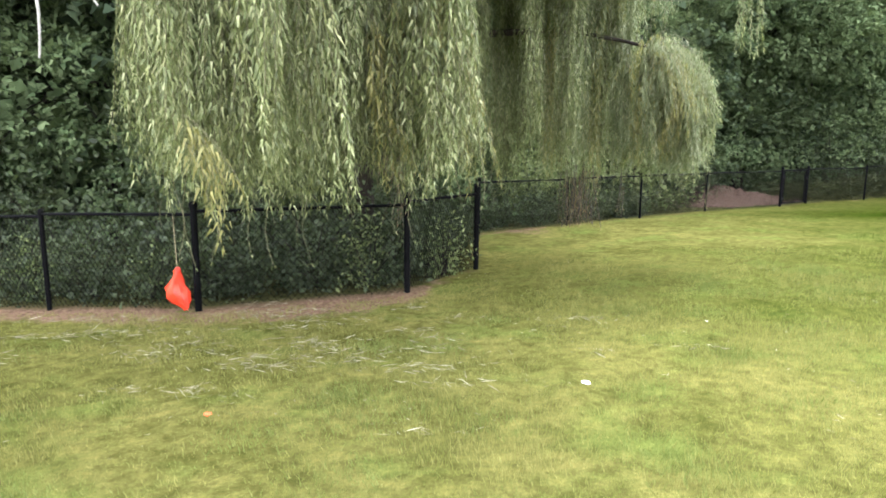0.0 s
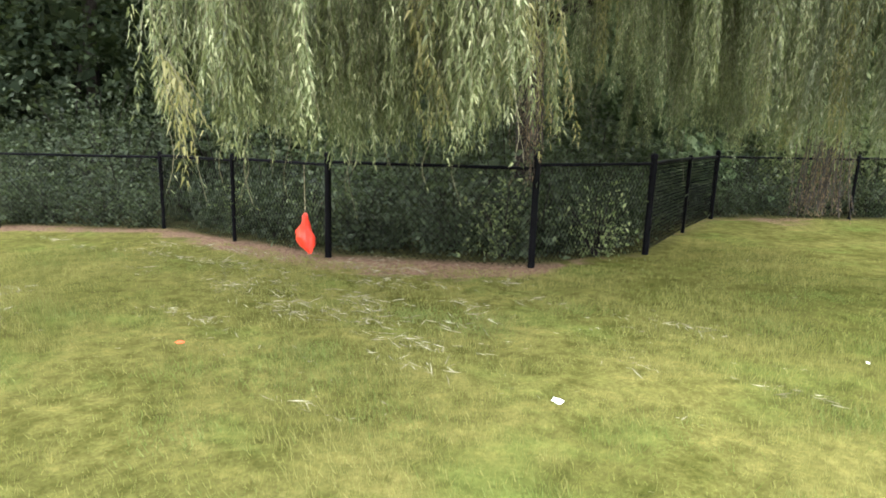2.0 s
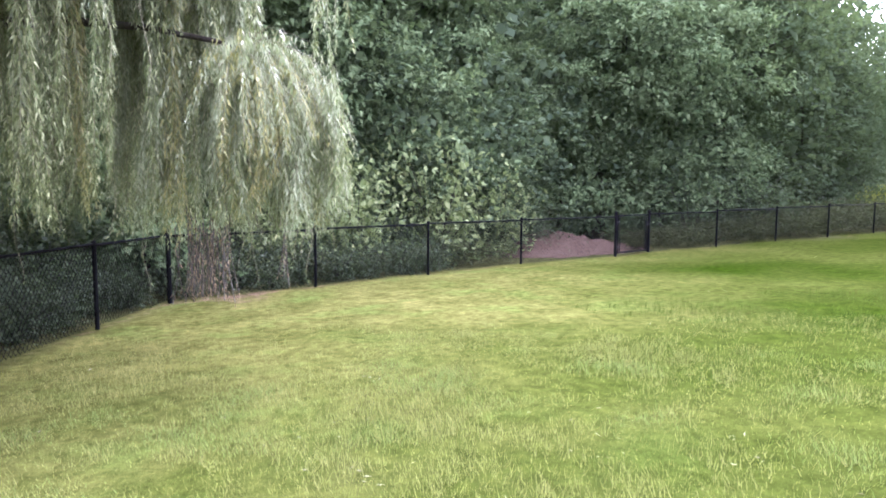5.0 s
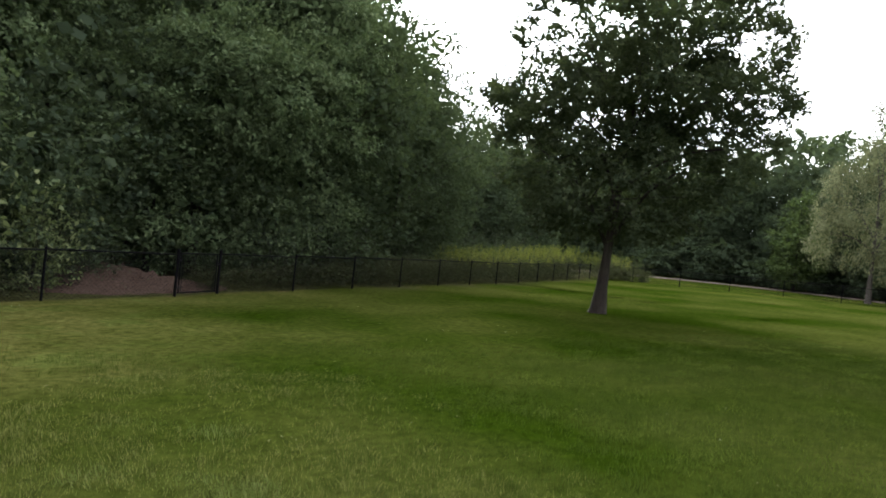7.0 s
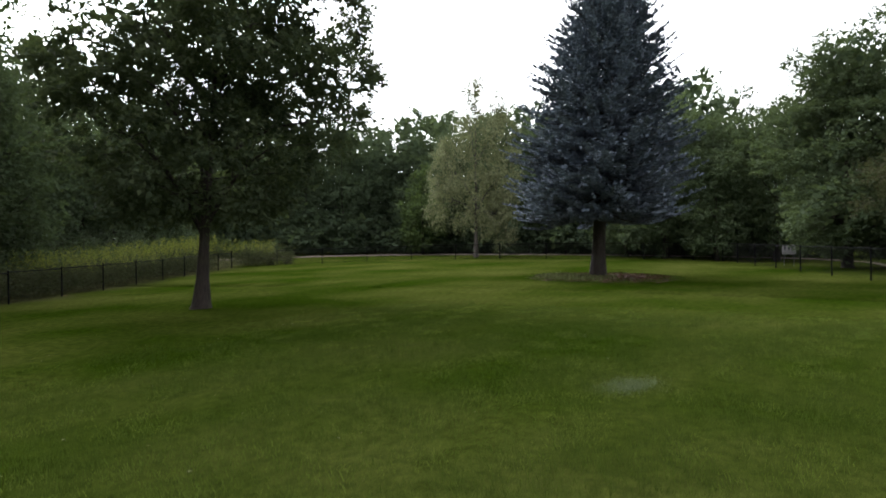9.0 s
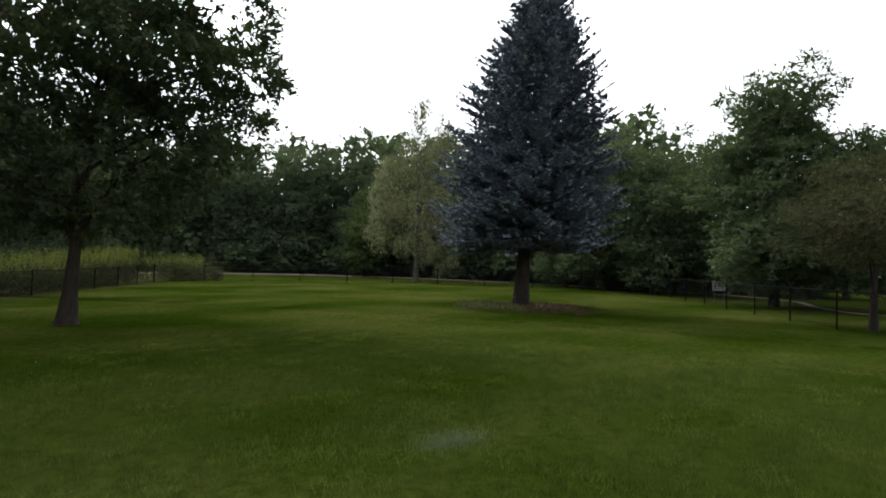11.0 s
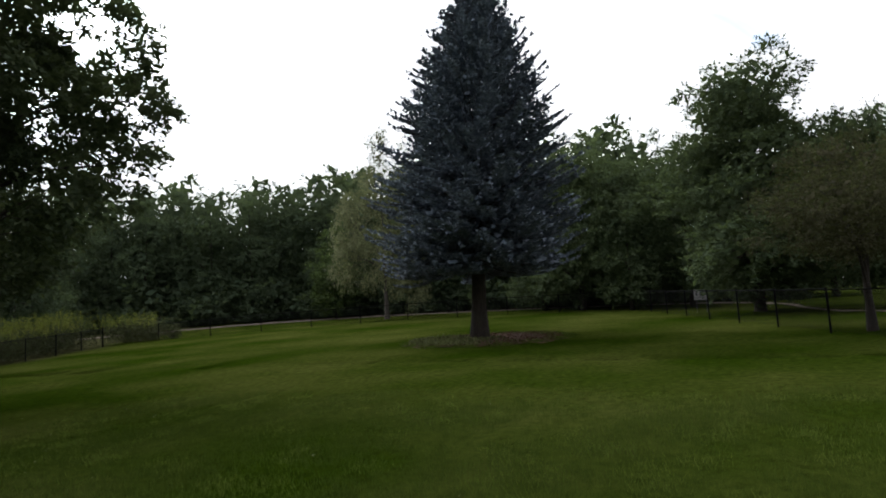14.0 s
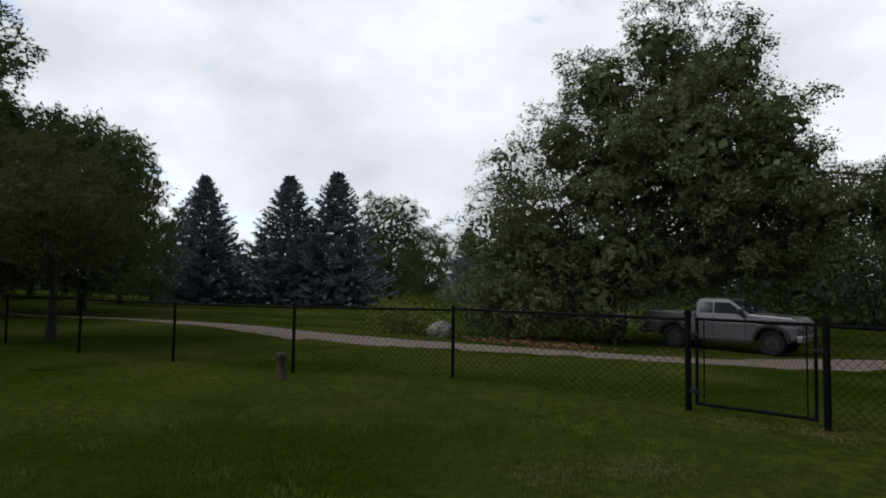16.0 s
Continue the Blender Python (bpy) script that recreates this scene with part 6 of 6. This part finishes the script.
scrap("paper_scrap", 1.68, 3.93, 0.06, (0.75, 0.75, 0.74), "crumpled white paper scrap lying in the grass")
scrap("plastic_scrap", -0.95, 3.34, 0.05, (0.75, 0.10, 0.03), "bright orange plastic scrap lying in the grass")
scrap("paper_scrap", 3.1, 5.6, 0.03, (0.5, 0.5, 0.46), "small pale paper scrap in the grass")
scrap("paper_scrap", 5.1, 5.9, 0.035, (0.5, 0.5, 0.46), "small pale paper scrap in the grass")


def fallen(seed, n, cx, cy, sx, sy, mat, lo, hi, clusters, slim=0.1, loose=(0.16, 0.10)):
    r = np.random.default_rng(seed)
    cen = np.stack([cx + r.normal(size=clusters) * sx, cy + r.normal(size=clusters) * sy], 1)
    at = cen[r.integers(0, clusters, n)] + r.normal(size=(n, 2)) * np.array(loose)
    at = at[beyond(at[:, 0], at[:, 1], NW + NORTH) < -0.05]
    n = len(at)
    ln = r.uniform(lo, hi, n)
    ax = np.stack([np.abs(r.normal(size=n)) + 0.2, r.normal(size=n) * 0.6, r.normal(size=n) * 0.18], 1)
    co, q = leaf_cards(r, np.stack([at[:, 0], at[:, 1], land(at[:, 0], at[:, 1]) + 0.045], 1), ax, ln, ln * slim, 0.5)
    ob = new("fallen_leaves", raw_mesh("fallen_leaves", co, q, mat=mat))
    return tagged(ob, "pale curled willow leaves and twigs fallen on the grass", "leaf litter", kind="stuff")


PALE_LEAF = leaf_mat("pale_dry_leaf", (0.09, 0.08, 0.05), (0.18, 0.165, 0.115), (0.33, 0.315, 0.24), 0.1, 0.9)
fallen(81, 900, -2.4, 5.0, 2.2, 0.9, PALE_LEAF, 0.05, 0.17, 46, 0.045, (0.22, 0.055))
fallen(85, 260, -0.3, 5.3, 1.6, 0.7, PALE_LEAF, 0.04, 0.13, 16, 0.06, (0.15, 0.05))
fallen(82, 420, 2.0, 5.0, 3.5, 1.6, PALE_LEAF, 0.03, 0.06, 170)
RUSTY_LEAF = leaf_mat("rusty_dry_leaf", (0.05, 0.026, 0.014), (0.09, 0.048, 0.024), (0.15, 0.09, 0.045), 0.1, 0.8)
fallen(84, 1500, 30.8, -17.0, 1.6, 1.3, RUSTY_LEAF, 0.08, 0.16, 220, 0.5)
fallen(83, 260, 16.5, 9.0, 5.0, 4.0, PALE_LEAF, 0.03, 0.05, 200)


def grass_patch(seed, n, x0, x1, y0, y1, mat, lo, hi, label, fade=(3, 3)):
    """Standing blades over a stretch of lawn, thicker in tufts."""
    r = np.random.default_rng(seed)
    m = int(n * 2.2)
    x, y = r.uniform(x0, x1, m), r.uniform(y0, y1, m)
    tuft = np.sin(x * 5.1 + 2 * np.sin(y * 3.7)) * np.sin(y * 4.3 + 2 * np.sin(x * 2.9)) + 0.6 * np.sin(x * 1.3 + y * 1.9)
    edge_d = np.minimum(np.minimum((x - x0) / fade[0], (x1 - x) / fade[1]), np.minimum(y - y0, y1 - y) / 3.0)
    keep = (r.random(m) < (0.62 + 0.3 * tuft) * np.clip(edge_d + 0.25 * tuft, 0.0, 1)) & (beyond(x, y, NW + NORTH) < -0.25)
    x, y, tuft = x[keep][:n], y[keep][:n], tuft[keep][:n]
    k = len(x)
    h = r.uniform(lo, hi, k) * (1 + 0.3 * tuft)
    a = r.uniform(0, 2 * np.pi, k)
    lean = r.uniform(0.1, 0.75, k) * h
    base = np.stack([x, y, land(x, y) - 0.005], 1)
    w = r.uniform(0.0014, 0.003, k)
    sd = np.stack([-np.sin(a), np.cos(a), 0 * a], 1) * w[:, None]
    tip = base + np.stack([np.cos(a + 0.8) * lean, np.sin(a + 0.8) * lean, h], 1)
    co = np.stack([base - sd, base + sd, tip], 1).reshape(-1, 3)
    ob = new("grass", raw_mesh("grass", co, tris=np.arange(3 * k).reshape(k, 3), mat=mat))
    return tagged(ob, label, "grass", kind="stuff")


grass_patch(91, 165000, -6.0, 12.0, 0.5, 11.0, GRASS_DRY, 0.03, 0.065, "short yellow-green mown grass blades by the willow", (3, 8))
grass_patch(92, 215000, 7.5, 26.0, -7.0, 13.0, GRASS, 0.045, 0.09, "short green mown grass blades on the lawn", (6, 3))


def tufts(seed, n, centres, radius, mat, lo, hi, label, blade=(0.0015, 0.0034)):
    """Blades standing close together round a few middles."""
    r = np.random.default_rng(seed)
    cen = np.array(centres, float)[r.integers(0, len(centres), n)]
    at = cen + r.normal(size=(n, 2)) * radius * np.array([1.0, 0.8])
    h = r.uniform(lo, hi, n)
    a = r.uniform(0, 2 * np.pi, n)
    base = np.stack([at[:, 0], at[:, 1], land(at[:, 0], at[:, 1]) - 0.005], 1)
    sd = np.stack([-np.sin(a), np.cos(a), 0 * a], 1) * r.uniform(*blade, n)[:, None]
    tip = base + np.stack([np.cos(a + 0.8) * h * 0.5, np.sin(a + 0.8) * h * 0.5, h], 1)
    co = np.stack([base - sd, base + sd, tip], 1).reshape(-1, 3)
    ob = new("grass", raw_mesh("grass", co, tris=np.arange(3 * n).reshape(n, 3), mat=mat))
    return tagged(ob, label, "grass", kind="stuff")


GREY_BLADE = leaf_mat("grass_blade_grey", (0.05, 0.07, 0.03), (0.085, 0.11, 0.055), (0.15, 0.175, 0.105), 0.2, 0.9)
LIGHT_BLADE = leaf_mat("grass_blade_light", (0.03, 0.048, 0.0045), (0.055, 0.08, 0.0095), (0.10, 0.125, 0.025), 0.3, 0.9)
LUSH_BLADE = leaf_mat("grass_blade_lush", (0.065, 0.090, 0.022), (0.10, 0.128, 0.034), (0.15, 0.175, 0.06), 0.3, 0.9)
TAN_BLADE = leaf_mat("grass_blade_tan", (0.05, 0.04, 0.016), (0.10, 0.08, 0.034), (0.17, 0.14, 0.07), 0.2, 0.9)
tufts(95, 1900, [(17.9, 4.0), (18.1, 3.85)], 0.17, GREY_BLADE, 0.035, 0.065, "patch of grey-green coarse grass in the lawn")
tufts(96, 3600, [(19.8, -4.3), (19.95, -3.7), (19.5, -4.6), (18.9, -7.2), (19.6, -6.9)], 0.22, TAN_BLADE, 0.02, 0.05, "dry tan grass patches near the gate")
rng = np.random.default_rng(97)
spots = np.stack([rng.uniform(12.5, 25, 420), rng.uniform(-6, 12, 420)], 1).tolist()
tufts(98, 62000, spots, 0.16, LIGHT_BLADE, 0.035, 0.085, "lighter tufts scattered through the lawn")
spots = np.stack([rng.uniform(-5, 10, 120), rng.uniform(1.5, 9, 120)], 1)
spots = spots[beyond(spots[:, 0], spots[:, 1], NW) < -1.2].tolist()
tufts(99, 26000, spots, 0.17, LUSH_BLADE, 0.03, 0.065, "greener tufts scattered through the dry lawn")
